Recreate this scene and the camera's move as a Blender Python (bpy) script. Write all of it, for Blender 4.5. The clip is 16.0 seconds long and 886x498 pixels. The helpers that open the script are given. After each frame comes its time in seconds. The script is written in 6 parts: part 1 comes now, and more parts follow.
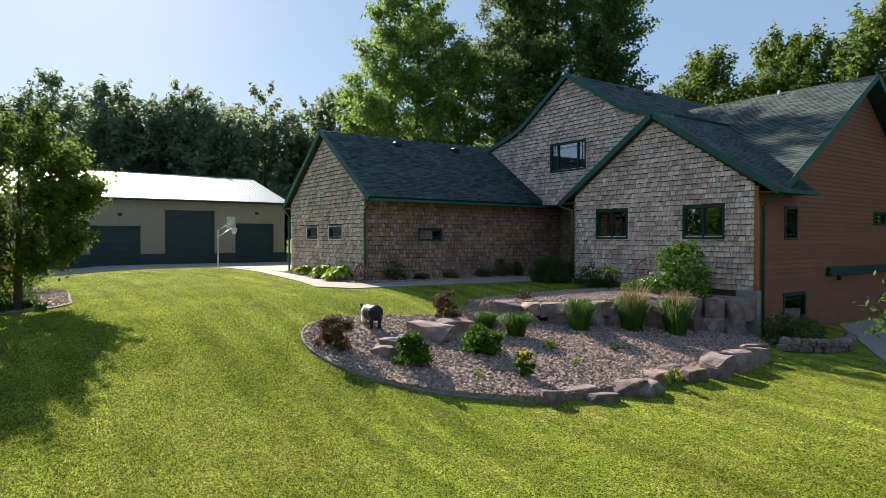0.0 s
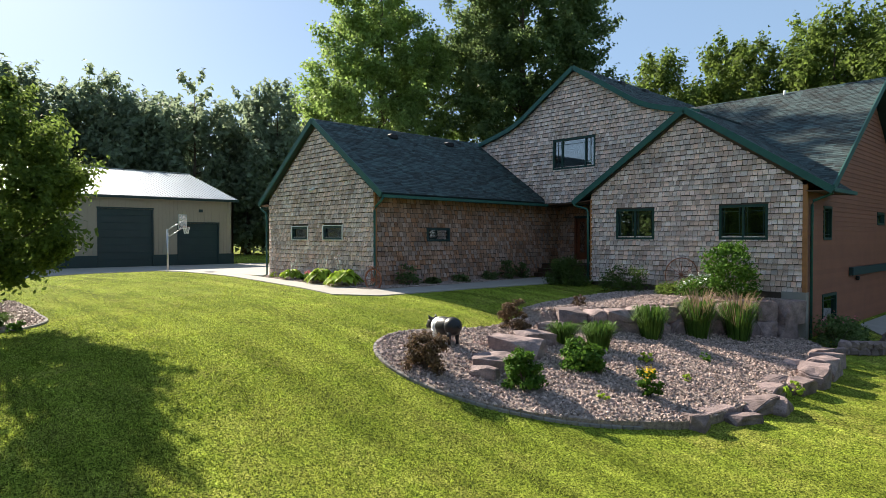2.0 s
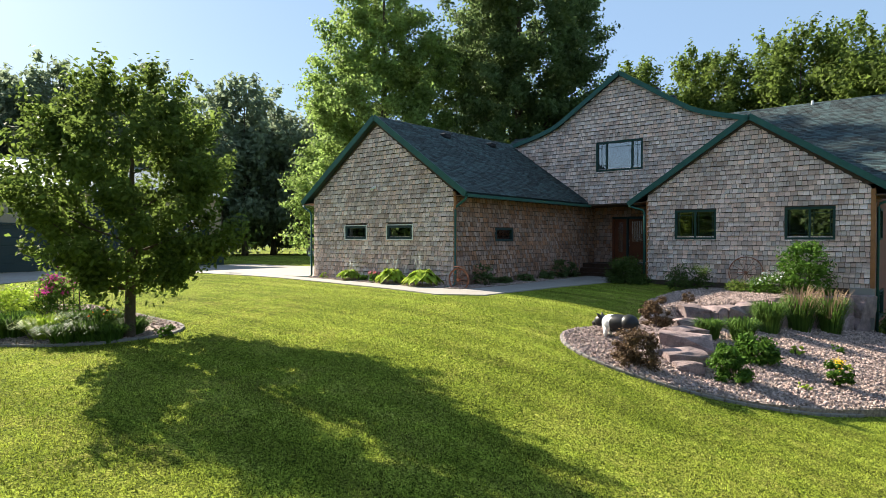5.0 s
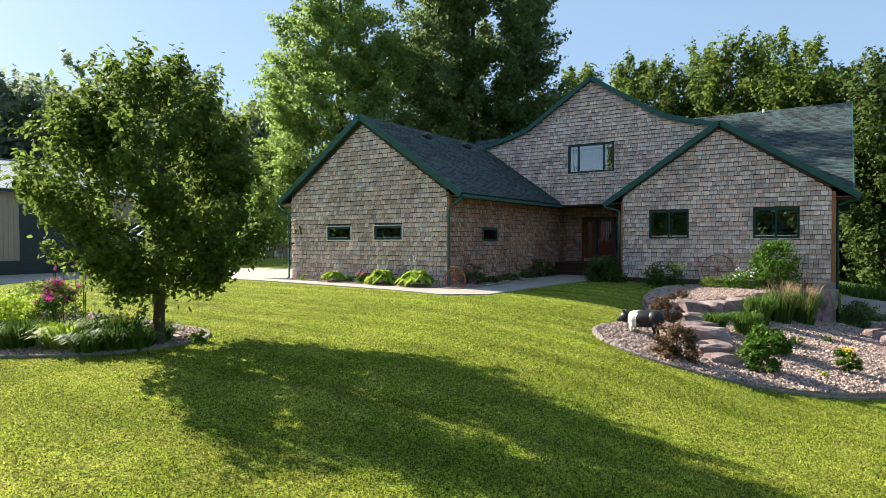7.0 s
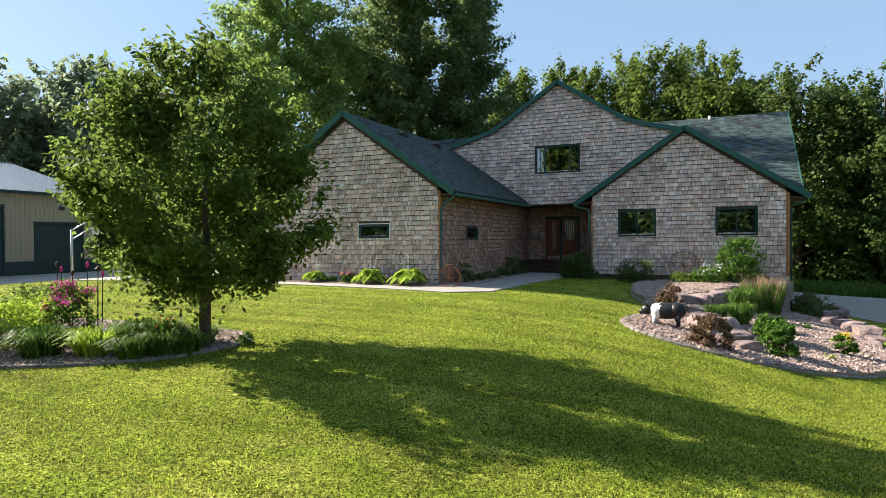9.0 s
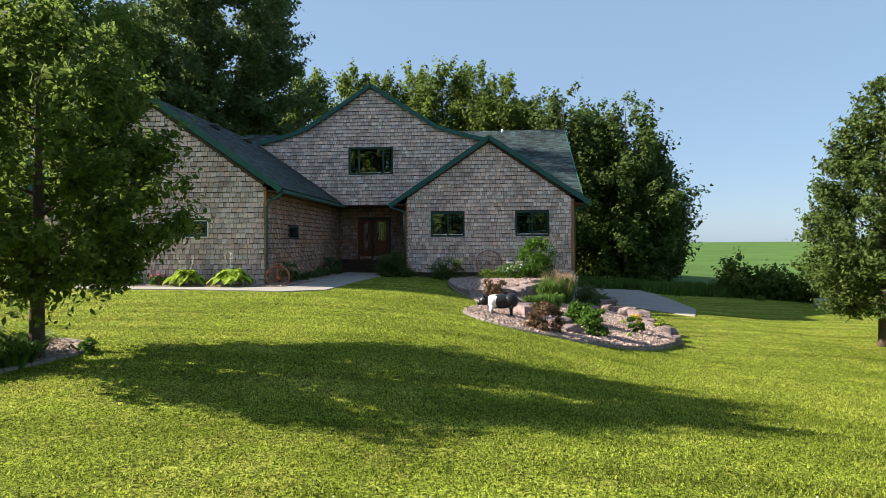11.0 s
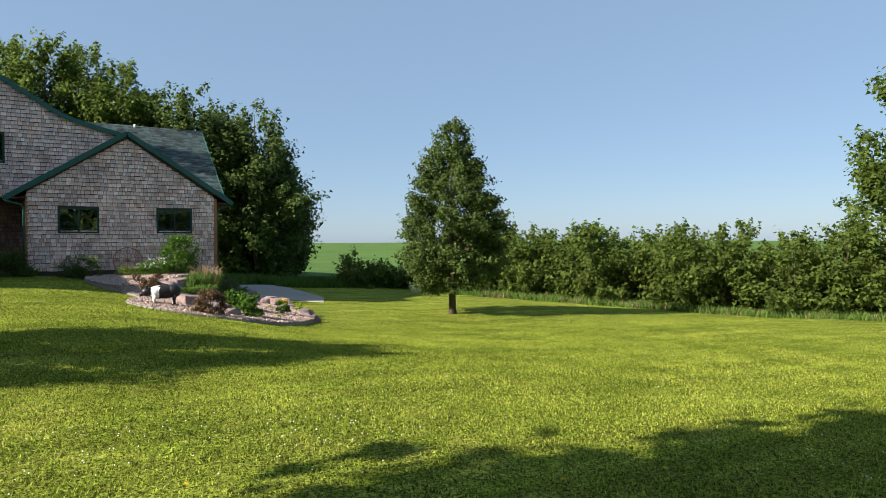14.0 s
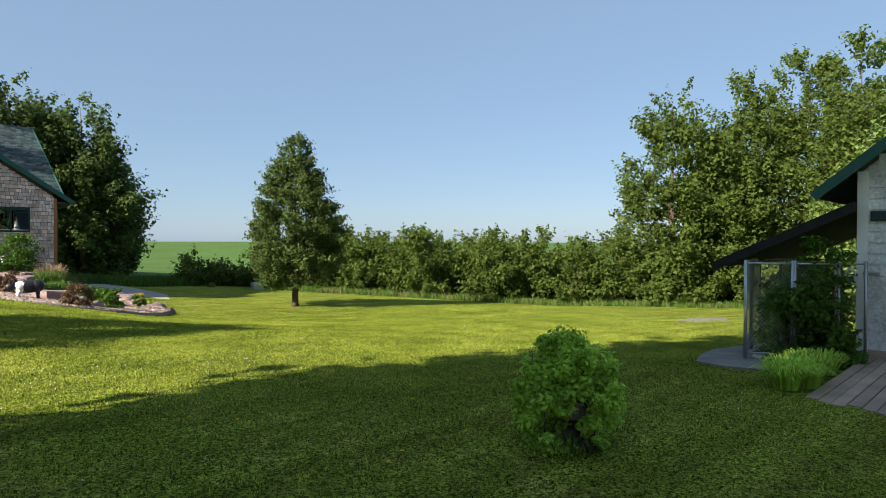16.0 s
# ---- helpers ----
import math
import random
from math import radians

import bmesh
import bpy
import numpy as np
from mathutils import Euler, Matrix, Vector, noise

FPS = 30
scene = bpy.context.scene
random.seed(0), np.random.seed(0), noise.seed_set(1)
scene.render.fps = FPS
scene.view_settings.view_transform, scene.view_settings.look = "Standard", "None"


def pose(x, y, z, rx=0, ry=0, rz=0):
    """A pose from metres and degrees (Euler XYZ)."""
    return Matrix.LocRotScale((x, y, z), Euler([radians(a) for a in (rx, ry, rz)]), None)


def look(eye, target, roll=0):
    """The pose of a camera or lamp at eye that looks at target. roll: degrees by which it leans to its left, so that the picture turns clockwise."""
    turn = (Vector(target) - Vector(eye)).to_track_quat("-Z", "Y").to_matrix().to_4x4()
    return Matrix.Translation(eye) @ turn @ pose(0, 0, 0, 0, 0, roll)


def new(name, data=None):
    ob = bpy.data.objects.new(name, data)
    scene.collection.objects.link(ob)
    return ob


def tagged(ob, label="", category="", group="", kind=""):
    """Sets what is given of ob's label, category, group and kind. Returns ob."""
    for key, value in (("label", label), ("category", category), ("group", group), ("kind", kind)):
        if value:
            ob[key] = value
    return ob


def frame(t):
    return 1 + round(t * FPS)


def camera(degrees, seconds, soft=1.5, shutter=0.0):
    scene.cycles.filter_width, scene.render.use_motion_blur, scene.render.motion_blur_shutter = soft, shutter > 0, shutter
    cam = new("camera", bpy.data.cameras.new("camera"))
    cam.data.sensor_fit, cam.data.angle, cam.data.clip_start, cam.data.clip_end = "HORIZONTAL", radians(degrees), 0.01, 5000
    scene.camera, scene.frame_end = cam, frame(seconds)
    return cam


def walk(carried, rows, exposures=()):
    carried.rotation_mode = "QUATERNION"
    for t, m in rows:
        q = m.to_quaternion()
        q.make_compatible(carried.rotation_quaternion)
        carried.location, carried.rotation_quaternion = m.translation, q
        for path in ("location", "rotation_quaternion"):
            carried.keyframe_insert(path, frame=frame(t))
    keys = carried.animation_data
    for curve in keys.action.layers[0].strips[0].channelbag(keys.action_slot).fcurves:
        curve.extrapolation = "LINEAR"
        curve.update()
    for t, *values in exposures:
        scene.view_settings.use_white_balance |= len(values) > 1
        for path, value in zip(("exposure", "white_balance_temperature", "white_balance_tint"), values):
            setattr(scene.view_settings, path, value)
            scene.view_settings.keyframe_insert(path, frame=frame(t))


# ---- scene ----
cam = camera(71.7, 16.0, soft=0.65)
PATH = [
    (0, (-0.431, 0.48, 2.7), (-2.07, 1.626, 2.667), 0.1),
    (0.5, (-1.567, -0.093, 2.726), (-3.149, 1.13, 2.69), 0.1),
    (1, (-2.766, -0.511, 2.725), (-4.286, 0.787, 2.691), 0.1),
    (1.5, (-3.969, -0.921, 2.764), (-5.461, 0.411, 2.728), 0.0),
    (2, (-4.943, -1.527, 2.775), (-6.404, -0.162, 2.738), 0.0),
    (2.5, (-5.775, -2.324, 2.81), (-7.206, -0.927, 2.769), -0.0),
    (3, (-6.61, -3.164, 2.833), (-8.013, -1.739, 2.792), -0.1),
    (3.5, (-7.455, -3.931, 2.833), (-8.833, -2.481, 2.791), -0.1),
    (4, (-8.24, -4.648, 2.788), (-9.594, -3.177, 2.749), -0.0),
    (6.5, (-10.982, -7.022, 2.692), (-12.122, -5.379, 2.661), -0.1),
    (7, (-11.643, -7.472, 2.691), (-12.731, -5.794, 2.66), -0.2),
    (7.5, (-12.367, -7.965, 2.677), (-13.415, -6.262, 2.646), -0.2),
    (8, (-13.116, -8.43, 2.656), (-14.108, -6.694, 2.626), -0.0),
    (8.2, (-13.395, -8.575, 2.654), (-14.359, -6.823, 2.623), -0.1),
    (10.3, (-16.08, -9.686, 2.444), (-16.543, -7.741, 2.424), -0.3),
    (10.5, (-16.24, -9.762, 2.432), (-16.62, -7.799, 2.412), -0.2),
    (11, (-16.45, -9.885, 2.397), (-16.583, -7.889, 2.376), -0.4),
    (11.5, (-16.585, -10.026, 2.399), (-16.465, -8.03, 2.374), -0.4),
    (12, (-16.683, -10.281, 2.382), (-16.342, -8.311, 2.356), -0.4),
    (12.5, (-16.845, -10.703, 2.341), (-16.285, -8.784, 2.315), -0.4),
    (13, (-17.141, -11.382, 2.272), (-16.391, -9.528, 2.248), -0.4),
    (13.5, (-17.639, -12.276, 2.231), (-16.735, -10.493, 2.207), -0.4),
    (14, (-18.342, -13.291, 2.224), (-17.32, -11.571, 2.198), -0.3),
    (14.5, (-19.095, -14.383, 2.216), (-17.963, -12.735, 2.191), -0.2),
    (15, (-19.854, -15.415, 2.235), (-18.607, -13.852, 2.21), -0.1),
    (15.5, (-20.608, -16.381, 2.283), (-19.263, -14.9, 2.257), 0.2),
    (16, (-21.352, -17.324, 2.298), (-19.918, -15.931, 2.272), 0.2),
]
walk(cam, [(t, look(eye, target, roll)) for t, eye, target, roll in PATH],
     exposures=[(0, 1.72), (1.5, 1.86), (3, 2.03), (8, 2.12), (10.5, 1.98), (13, 1.7), (16, 1.72)])

# ---- world, sun and sky ----
SUN_EL, SUN_AZ = radians(30.5), Vector((-1.0, 0.06, 0)).normalized()
world = bpy.data.worlds.new("sky")
scene.world = world
world.use_nodes = True
wn = world.node_tree.nodes
sky = wn.new("ShaderNodeTexSky")
sky.sky_type = "NISHITA"
sky.sun_disc = False
sky.sun_elevation = SUN_EL
sky.sun_rotation = math.atan2(SUN_AZ.x, SUN_AZ.y)
sky.air_density, sky.dust_density, sky.ozone_density = 0.9, 0.7, 2.0
sky.altitude = 400
bg = wn["Background"]
bg.inputs["Strength"].default_value = 0.07
haze = wn.new("ShaderNodeMix")  # an even summer haze over the clear sky
haze.data_type = "RGBA"
haze.inputs[0].default_value = 0.76
haze.inputs[7].default_value = (1.27, 1.86, 2.62, 1)
world.node_tree.links.new(sky.outputs[0], haze.inputs[6])
world.node_tree.links.new(haze.outputs[2], bg.inputs["Color"])
sun = new("sun", bpy.data.lights.new("sun", "SUN"))
sun.data.energy, sun.data.angle, sun.data.color = 3.7, radians(0.6), (1.0, 0.91, 0.76)
to_sun = Vector((SUN_AZ.x * math.cos(SUN_EL), SUN_AZ.y * math.cos(SUN_EL), math.sin(SUN_EL)))
sun.matrix_world = look(to_sun * 80, (0, 0, 0))

# ---- materials ----
def mat(name, base, rough=0.8, var=0.25, scale=6.0, fine=60.0, bump=0.2, island=0.0, objrand=0.0, metal=0.0, tint=None, spec=0.3, trans=0.0, hue=False):
    """A surface with colour that varies at two scales, grain relief and, where asked, from piece to piece."""
    m = bpy.data.materials.new(name)
    m.use_nodes = True
    n, l = m.node_tree.nodes, m.node_tree.links
    b = n["Principled BSDF"]
    b.inputs["Roughness"].default_value = rough
    b.inputs["Metallic"].default_value = metal
    b.inputs["Specular IOR Level"].default_value = spec
    tc = n.new("ShaderNodeNewGeometry")
    big = n.new("ShaderNodeTexNoise")
    big.inputs["Scale"].default_value, big.inputs["Detail"].default_value = scale, 5
    small = n.new("ShaderNodeTexNoise")
    small.inputs["Scale"].default_value, small.inputs["Detail"].default_value = fine, 4
    for t in (big, small):
        l.new(tc.outputs["Position"], t.inputs["Vector"])
    mix = n.new("ShaderNodeMix")
    mix.data_type = "RGBA"
    dark = [c * (1 - var) for c in base]
    light = tint or [min(1, c * (1 + var)) for c in base]
    mix.inputs[6].default_value, mix.inputs[7].default_value = (*dark, 1), (*light, 1)
    add = n.new("ShaderNodeMath")
    add.operation = "MULTIPLY_ADD"
    l.new(small.outputs[0], add.inputs[0])
    add.inputs[1].default_value = 0.7
    l.new(big.outputs[0], add.inputs[2])
    ramp = n.new("ShaderNodeMapRange")
    ramp.inputs[1].default_value, ramp.inputs[2].default_value = 0.55, 1.15
    l.new(add.outputs[0], ramp.inputs[0])
    l.new(ramp.outputs[0], mix.inputs[0])
    out = mix.outputs[2]
    for amount, node in ((island, "ShaderNodeNewGeometry"), (objrand, "ShaderNodeObjectInfo")):
        if amount:
            g = n.new(node)
            r = n.new("ShaderNodeMapRange")
            r.inputs[3].default_value, r.inputs[4].default_value = 1 - amount, 1 + amount
            l.new(g.outputs["Random Per Island" if node.endswith("Geometry") else "Random"], r.inputs[0])
            h = n.new("ShaderNodeHueSaturation")
            l.new(r.outputs[0], h.inputs["Value"])
            l.new(out, h.inputs["Color"])
            out = h.outputs[0]
            if hue:  # some pieces greyer, some redder
                q = n.new("ShaderNodeMath")
                q.operation = "MULTIPLY"
                q.inputs[1].default_value = 17.3
                l.new(g.outputs["Random Per Island" if node.endswith("Geometry") else "Random"], q.inputs[0])
                fr = n.new("ShaderNodeMath")
                fr.operation = "FRACT"
                l.new(q.outputs[0], fr.inputs[0])
                sat = n.new("ShaderNodeMapRange")
                sat.inputs[3].default_value, sat.inputs[4].default_value = 0.65, 1.2
                l.new(fr.outputs[0], sat.inputs[0])
                l.new(sat.outputs[0], h.inputs["Saturation"])
    l.new(out, b.inputs["Base Color"])
    if bump:
        bm_ = n.new("ShaderNodeBump")
        bm_.inputs["Strength"].default_value = bump
        bm_.inputs["Distance"].default_value = 0.02
        l.new(small.outputs[0], bm_.inputs["Height"])
        l.new(bm_.outputs[0], b.inputs["Normal"])
    if trans:
        b.inputs["Specular IOR Level"].default_value = 0.06
        b.inputs["Transmission Weight"].default_value = 0
        tr = n.new("ShaderNodeBsdfTranslucent")
        l.new(out, tr.inputs["Color"])
        ms = n.new("ShaderNodeMixShader")
        ms.inputs[0].default_value = trans
        l.new(b.outputs[0], ms.inputs[1])
        l.new(tr.outputs[0], ms.inputs[2])
        l.new(ms.outputs[0], n["Material Output"].inputs[0])
    return m


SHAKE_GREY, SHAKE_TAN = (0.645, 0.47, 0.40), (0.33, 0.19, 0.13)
M_SHAKE = mat("weathered_shake", SHAKE_GREY, 0.85, 0.32, 1.1, 38.0, 0.6, objrand=0.3, hue=True)
M_SHAKE_FIELD = mat("weathered_shake_field", SHAKE_GREY, 0.85, 0.32, 1.1, 38.0, 0.6, island=0.3, hue=True)
# brown copy for side and porch walls, darkened for the shade they stand in
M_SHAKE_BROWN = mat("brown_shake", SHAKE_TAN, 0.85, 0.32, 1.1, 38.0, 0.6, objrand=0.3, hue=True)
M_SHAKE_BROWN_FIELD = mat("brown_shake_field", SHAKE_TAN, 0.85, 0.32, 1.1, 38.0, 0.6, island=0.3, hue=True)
# butts and edges: dark end grain, blackened further to paint the course shadow lines
M_SHAKE_EDGE_SHADE = mat("shade_dark_end_grain", (0.05, 0.034, 0.027), 0.95, 0.3, 6, 60, 0.3)
# near black: the shade on the lean-to is put into its boards
M_LEAN_SHADE = mat("shade_dark_boards", (0.022, 0.02, 0.019), 0.9, 0.3, 3, 30, 0.3)
# kept dark so the slots between shakes read as shadow lines
M_WALLBACK = mat("wall_backing", (0.09, 0.065, 0.05), 0.95, 0.2)
M_ROOF = mat("asphalt_shingle", (0.026, 0.046, 0.047), 0.72, 0.45, 1.5, 90.0, 0.6, island=0.85, spec=0.5)
M_GREEN = mat("green_painted_trim", (0.025, 0.096, 0.08), 0.5, 0.15, 4, 40, 0.05)
M_DKGREEN = mat("dark_green_window_frame", (0.012, 0.042, 0.034), 0.45, 0.15, 4, 40, 0.05)
M_SIDING = mat("rust_red_lap_siding", (0.25, 0.092, 0.05), 0.6, 0.12, 1.5, 30, 0.1, objrand=0.08)
M_CEDAR = mat("cedar_trim", (0.34, 0.15, 0.06), 0.7, 0.2, 3, 40, 0.15)
M_CONC = mat("concrete", (0.31, 0.285, 0.26), 0.9, 0.12, 1.2, 50, 0.2)
M_TAN = mat("tan_metal_siding", (0.33, 0.29, 0.22), 0.55, 0.06, 0.6, 8, 0.0)
M_DKPANEL = mat("dark_green_panel", (0.021, 0.045, 0.047), 0.5, 0.1, 1, 20, 0.0)
M_METALROOF = mat("bare_metal_roof", (0.40, 0.44, 0.48), 0.42, 0.06, 0.8, 6, 0.0, metal=0.85, spec=0.5)
def lawn_material():
    """Mown turf: lit tips and shaded gaps put into the colour, worn yellowish patches, and faint mowing lanes."""
    m = bpy.data.materials.new("mown_turf")
    m.use_nodes = True
    n, l = m.node_tree.nodes, m.node_tree.links
    b = n["Principled BSDF"]
    b.inputs["Roughness"].default_value, b.inputs["Specular IOR Level"].default_value = 1.0, 0.03
    g = n.new("ShaderNodeNewGeometry")
    def tex(scale, detail, rough=0.6):
        t = n.new("ShaderNodeTexNoise")
        t.inputs["Scale"].default_value, t.inputs["Detail"].default_value, t.inputs["Roughness"].default_value = scale, detail, rough
        l.new(g.outputs["Position"], t.inputs["Vector"])
        return t.outputs[0]
    def mix(fac, ca, cb, lo, hi):
        r = n.new("ShaderNodeMapRange")
        r.inputs[1].default_value, r.inputs[2].default_value = lo, hi
        l.new(fac, r.inputs[0])
        x = n.new("ShaderNodeMix")
        x.data_type = "RGBA"
        l.new(r.outputs[0], x.inputs[0])
        for c, k in ((ca, 6), (cb, 7)):
            if isinstance(c, tuple):
                x.inputs[k].default_value = (*c, 1)
            else:
                l.new(c, x.inputs[k])
        return x.outputs[2]
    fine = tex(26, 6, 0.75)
    # near-black lows paint the shade between blades, where the bump is low too
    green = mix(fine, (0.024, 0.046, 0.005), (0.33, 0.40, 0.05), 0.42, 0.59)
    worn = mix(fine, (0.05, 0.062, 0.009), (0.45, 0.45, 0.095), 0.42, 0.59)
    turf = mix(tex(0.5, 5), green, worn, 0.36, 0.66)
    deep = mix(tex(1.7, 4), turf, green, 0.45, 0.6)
    wave = n.new("ShaderNodeTexWave")
    wave.bands_direction = "Y"
    wave.inputs["Scale"].default_value, wave.inputs["Distortion"].default_value, wave.inputs["Detail"].default_value = 0.28, 1.2, 2
    l.new(g.outputs["Position"], wave.inputs["Vector"])
    lane = n.new("ShaderNodeMapRange")
    lane.inputs[3].default_value, lane.inputs[4].default_value = 0.86, 1.1
    l.new(wave.outputs["Fac"], lane.inputs[0])
    h = n.new("ShaderNodeHueSaturation")
    l.new(lane.outputs[0], h.inputs["Value"])
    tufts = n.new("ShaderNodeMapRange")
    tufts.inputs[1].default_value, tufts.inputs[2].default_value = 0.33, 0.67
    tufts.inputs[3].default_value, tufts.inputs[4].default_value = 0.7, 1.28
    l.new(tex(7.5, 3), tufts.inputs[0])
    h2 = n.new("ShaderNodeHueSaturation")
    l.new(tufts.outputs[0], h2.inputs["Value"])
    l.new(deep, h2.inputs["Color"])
    l.new(h2.outputs[0], h.inputs["Color"])
    stretch = n.new("ShaderNodeMapping")  # clippings lie in long streaks along the mower's way
    stretch.inputs["Scale"].default_value = (0.16, 1.5, 1.0)
    stretch.inputs["Rotation"].default_value = (0, 0, radians(-9))
    l.new(g.outputs["Position"], stretch.inputs["Vector"])
    streak = n.new("ShaderNodeTexNoise")
    streak.inputs["Scale"].default_value, streak.inputs["Detail"].default_value = 1.0, 4
    l.new(stretch.outputs[0], streak.inputs["Vector"])
    sv = n.new("ShaderNodeMapRange")
    sv.inputs[1].default_value, sv.inputs[2].default_value = 0.32, 0.68
    sv.inputs[3].default_value, sv.inputs[4].default_value = 0.66, 1.3
    l.new(streak.outputs[0], sv.inputs[0])
    h3 = n.new("ShaderNodeHueSaturation")
    l.new(sv.outputs[0], h3.inputs["Value"])
    l.new(h.outputs[0], h3.inputs["Color"])
    l.new(h3.outputs[0], b.inputs["Base Color"])
    u = n.new("ShaderNodeBump")
    u.inputs["Strength"].default_value, u.inputs["Distance"].default_value = 0.9, 0.05
    l.new(fine, u.inputs["Height"])
    l.new(u.outputs[0], b.inputs["Normal"])
    return m


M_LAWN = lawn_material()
M_GRASS = mat("grass_blades", (0.14, 0.215, 0.02), 0.6, 0.35, 0.6, 12.0, 0.0, island=0.8, trans=0.4, tint=(0.38, 0.43, 0.067))
M_FIELD = mat("bean_field", (0.075, 0.135, 0.035), 0.95, 0.4, 0.03, 1.6, 0.0, spec=0.05)
M_PAD = mat("stained_pad_concrete", (0.20, 0.185, 0.17), 0.9, 0.3, 1.5, 30, 0.3)
M_BARK = mat("bark", (0.09, 0.065, 0.045), 0.95, 0.3, 5, 60, 0.6)
M_LEAF = mat("maple_leaves", (0.122, 0.172, 0.038), 0.55, 0.3, 0.6, 5, 0.0, island=0.35, trans=0.62)
# own green of linden and evergreens; stands for shade on right-hand back trees
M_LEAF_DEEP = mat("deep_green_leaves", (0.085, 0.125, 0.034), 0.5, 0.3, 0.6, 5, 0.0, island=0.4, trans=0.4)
M_LEAF_LIGHT = mat("light_leaves", (0.22, 0.31, 0.085), 0.55, 0.3, 0.6, 5, 0.0, island=0.35, trans=0.6)
M_LEAF_LIME = mat("lime_leaves", (0.34, 0.45, 0.055), 0.5, 0.25, 2, 20, 0.0, island=0.3, trans=0.4)
M_LEAF_YOUNG = mat("bright_young_leaves", (0.40, 0.58, 0.085), 0.5, 0.3, 3, 20, 0.0, island=0.35, trans=0.4)
M_LEAF_RED = mat("bronze_leaves", (0.13, 0.085, 0.05), 0.55, 0.4, 3, 20, 0.0, island=0.4, trans=0.25)
M_LEAF_BUSH = mat("bush_leaves", (0.075, 0.15, 0.022), 0.5, 0.3, 3, 20, 0.0, island=0.35, trans=0.35)
M_BLADE = mat("ornamental_grass", (0.09, 0.16, 0.03), 0.55, 0.3, 2, 20, 0.0, island=0.35, trans=0.35)
M_BLADE_TAN = mat("tan_seed_heads", (0.27, 0.195, 0.125), 0.8, 0.25, 2, 20, 0.0, island=0.3, trans=0.3)
M_PINK = mat("magenta_petals", (0.55, 0.07, 0.32), 0.6, 0.2, 4, 30, 0.0, island=0.2, trans=0.3)
M_ROSE = mat("pale_pink_petals", (0.65, 0.22, 0.25), 0.6, 0.2, 4, 30, 0.0, island=0.2, trans=0.3)
M_YELLOW = mat("yellow_petals", (0.75, 0.50, 0.03), 0.6, 0.2, 4, 30, 0.0, island=0.2, trans=0.3)
M_ORANGE = mat("orange_petals", (0.75, 0.18, 0.02), 0.6, 0.2, 4, 30, 0.0, trans=0.3)
M_GRAVEL = mat("pinkish_river_gravel", (0.22, 0.165, 0.14), 0.9, 0.5, 12, 40, 0.9, tint=(0.40, 0.31, 0.265))
M_PEBBLE = mat("pebbles", (0.36, 0.27, 0.235), 0.85, 0.3, 5, 60, 0.3, island=0.6)
M_ROCK = mat("pink_quartzite", (0.225, 0.165, 0.158), 0.85, 0.5, 4.0, 30, 1.0, objrand=0.2)
M_KERB = mat("edging_concrete", (0.23, 0.205, 0.185), 0.9, 0.25, 4, 50, 0.4, objrand=0.15)
M_RUST = mat("rusty_iron", (0.3, 0.125, 0.075), 0.85, 0.4, 8, 60, 0.4, metal=0.2)
M_STEEL = mat("galvanised_steel", (0.45, 0.46, 0.47), 0.4, 0.12, 6, 60, 0.05, metal=0.8)
M_WHITE = mat("white_paint", (0.74, 0.74, 0.71), 0.6, 0.08, 3, 40, 0.1)
M_PEEL = mat("peeling_white_paint", (0.56, 0.55, 0.53), 0.85, 0.4, 1.8, 14, 0.5, tint=(0.86, 0.86, 0.84), objrand=0.12)
M_PLANK = mat("grey_weathered_planks", (0.33, 0.245, 0.19), 0.9, 0.3, 2, 40, 0.5, objrand=0.2)
M_DKWOOD = mat("dark_stained_wood", (0.055, 0.028, 0.018), 0.6, 0.3, 3, 40, 0.2)
M_DOOR = mat("red_brown_door", (0.14, 0.045, 0.02), 0.4, 0.25, 3, 30, 0.1)
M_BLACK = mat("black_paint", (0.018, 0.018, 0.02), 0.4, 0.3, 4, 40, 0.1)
M_SOFFIT = mat("soffit_boards", (0.12, 0.07, 0.045), 0.8, 0.2, 3, 30, 0.1)
M_STUMP = mat("stump_wood", (0.17, 0.13, 0.10), 0.95, 0.35, 6, 50, 0.8)
M_GLASS = bpy.data.materials.new("window_glass")
M_GLASS.use_nodes = True
_g = M_GLASS.node_tree.nodes["Principled BSDF"]
_g.inputs["Base Color"].default_value = (0.6, 0.65, 0.64, 1)
_g.inputs["Transmission Weight"].default_value = 1.0
_g.inputs["Roughness"].default_value = 0.02
_g.inputs["IOR"].default_value = 1.5
_g.inputs["Coat Weight"].default_value = 1.0
_g.inputs["Coat IOR"].default_value = 2.3
_g.inputs["Coat Roughness"].default_value = 0.01
M_ACRYLIC = bpy.data.materials.new("clear_acrylic")
M_ACRYLIC.use_nodes = True
_a = M_ACRYLIC.node_tree.nodes["Principled BSDF"]
_a.inputs["Base Color"].default_value = (0.6, 0.63, 0.64, 1)
_a.inputs["Roughness"].default_value = 0.15
_a.inputs["Alpha"].default_value = 0.28
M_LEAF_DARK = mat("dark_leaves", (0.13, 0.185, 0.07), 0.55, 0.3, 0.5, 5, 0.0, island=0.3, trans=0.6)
# distance haze over the shelterbelt is painted in as paler, greyer leaves
M_LEAF_HAZED = mat("haze_paled_leaves", (0.22, 0.27, 0.17), 0.6, 0.25, 0.3, 3, 0.0, island=0.25, trans=0.6)

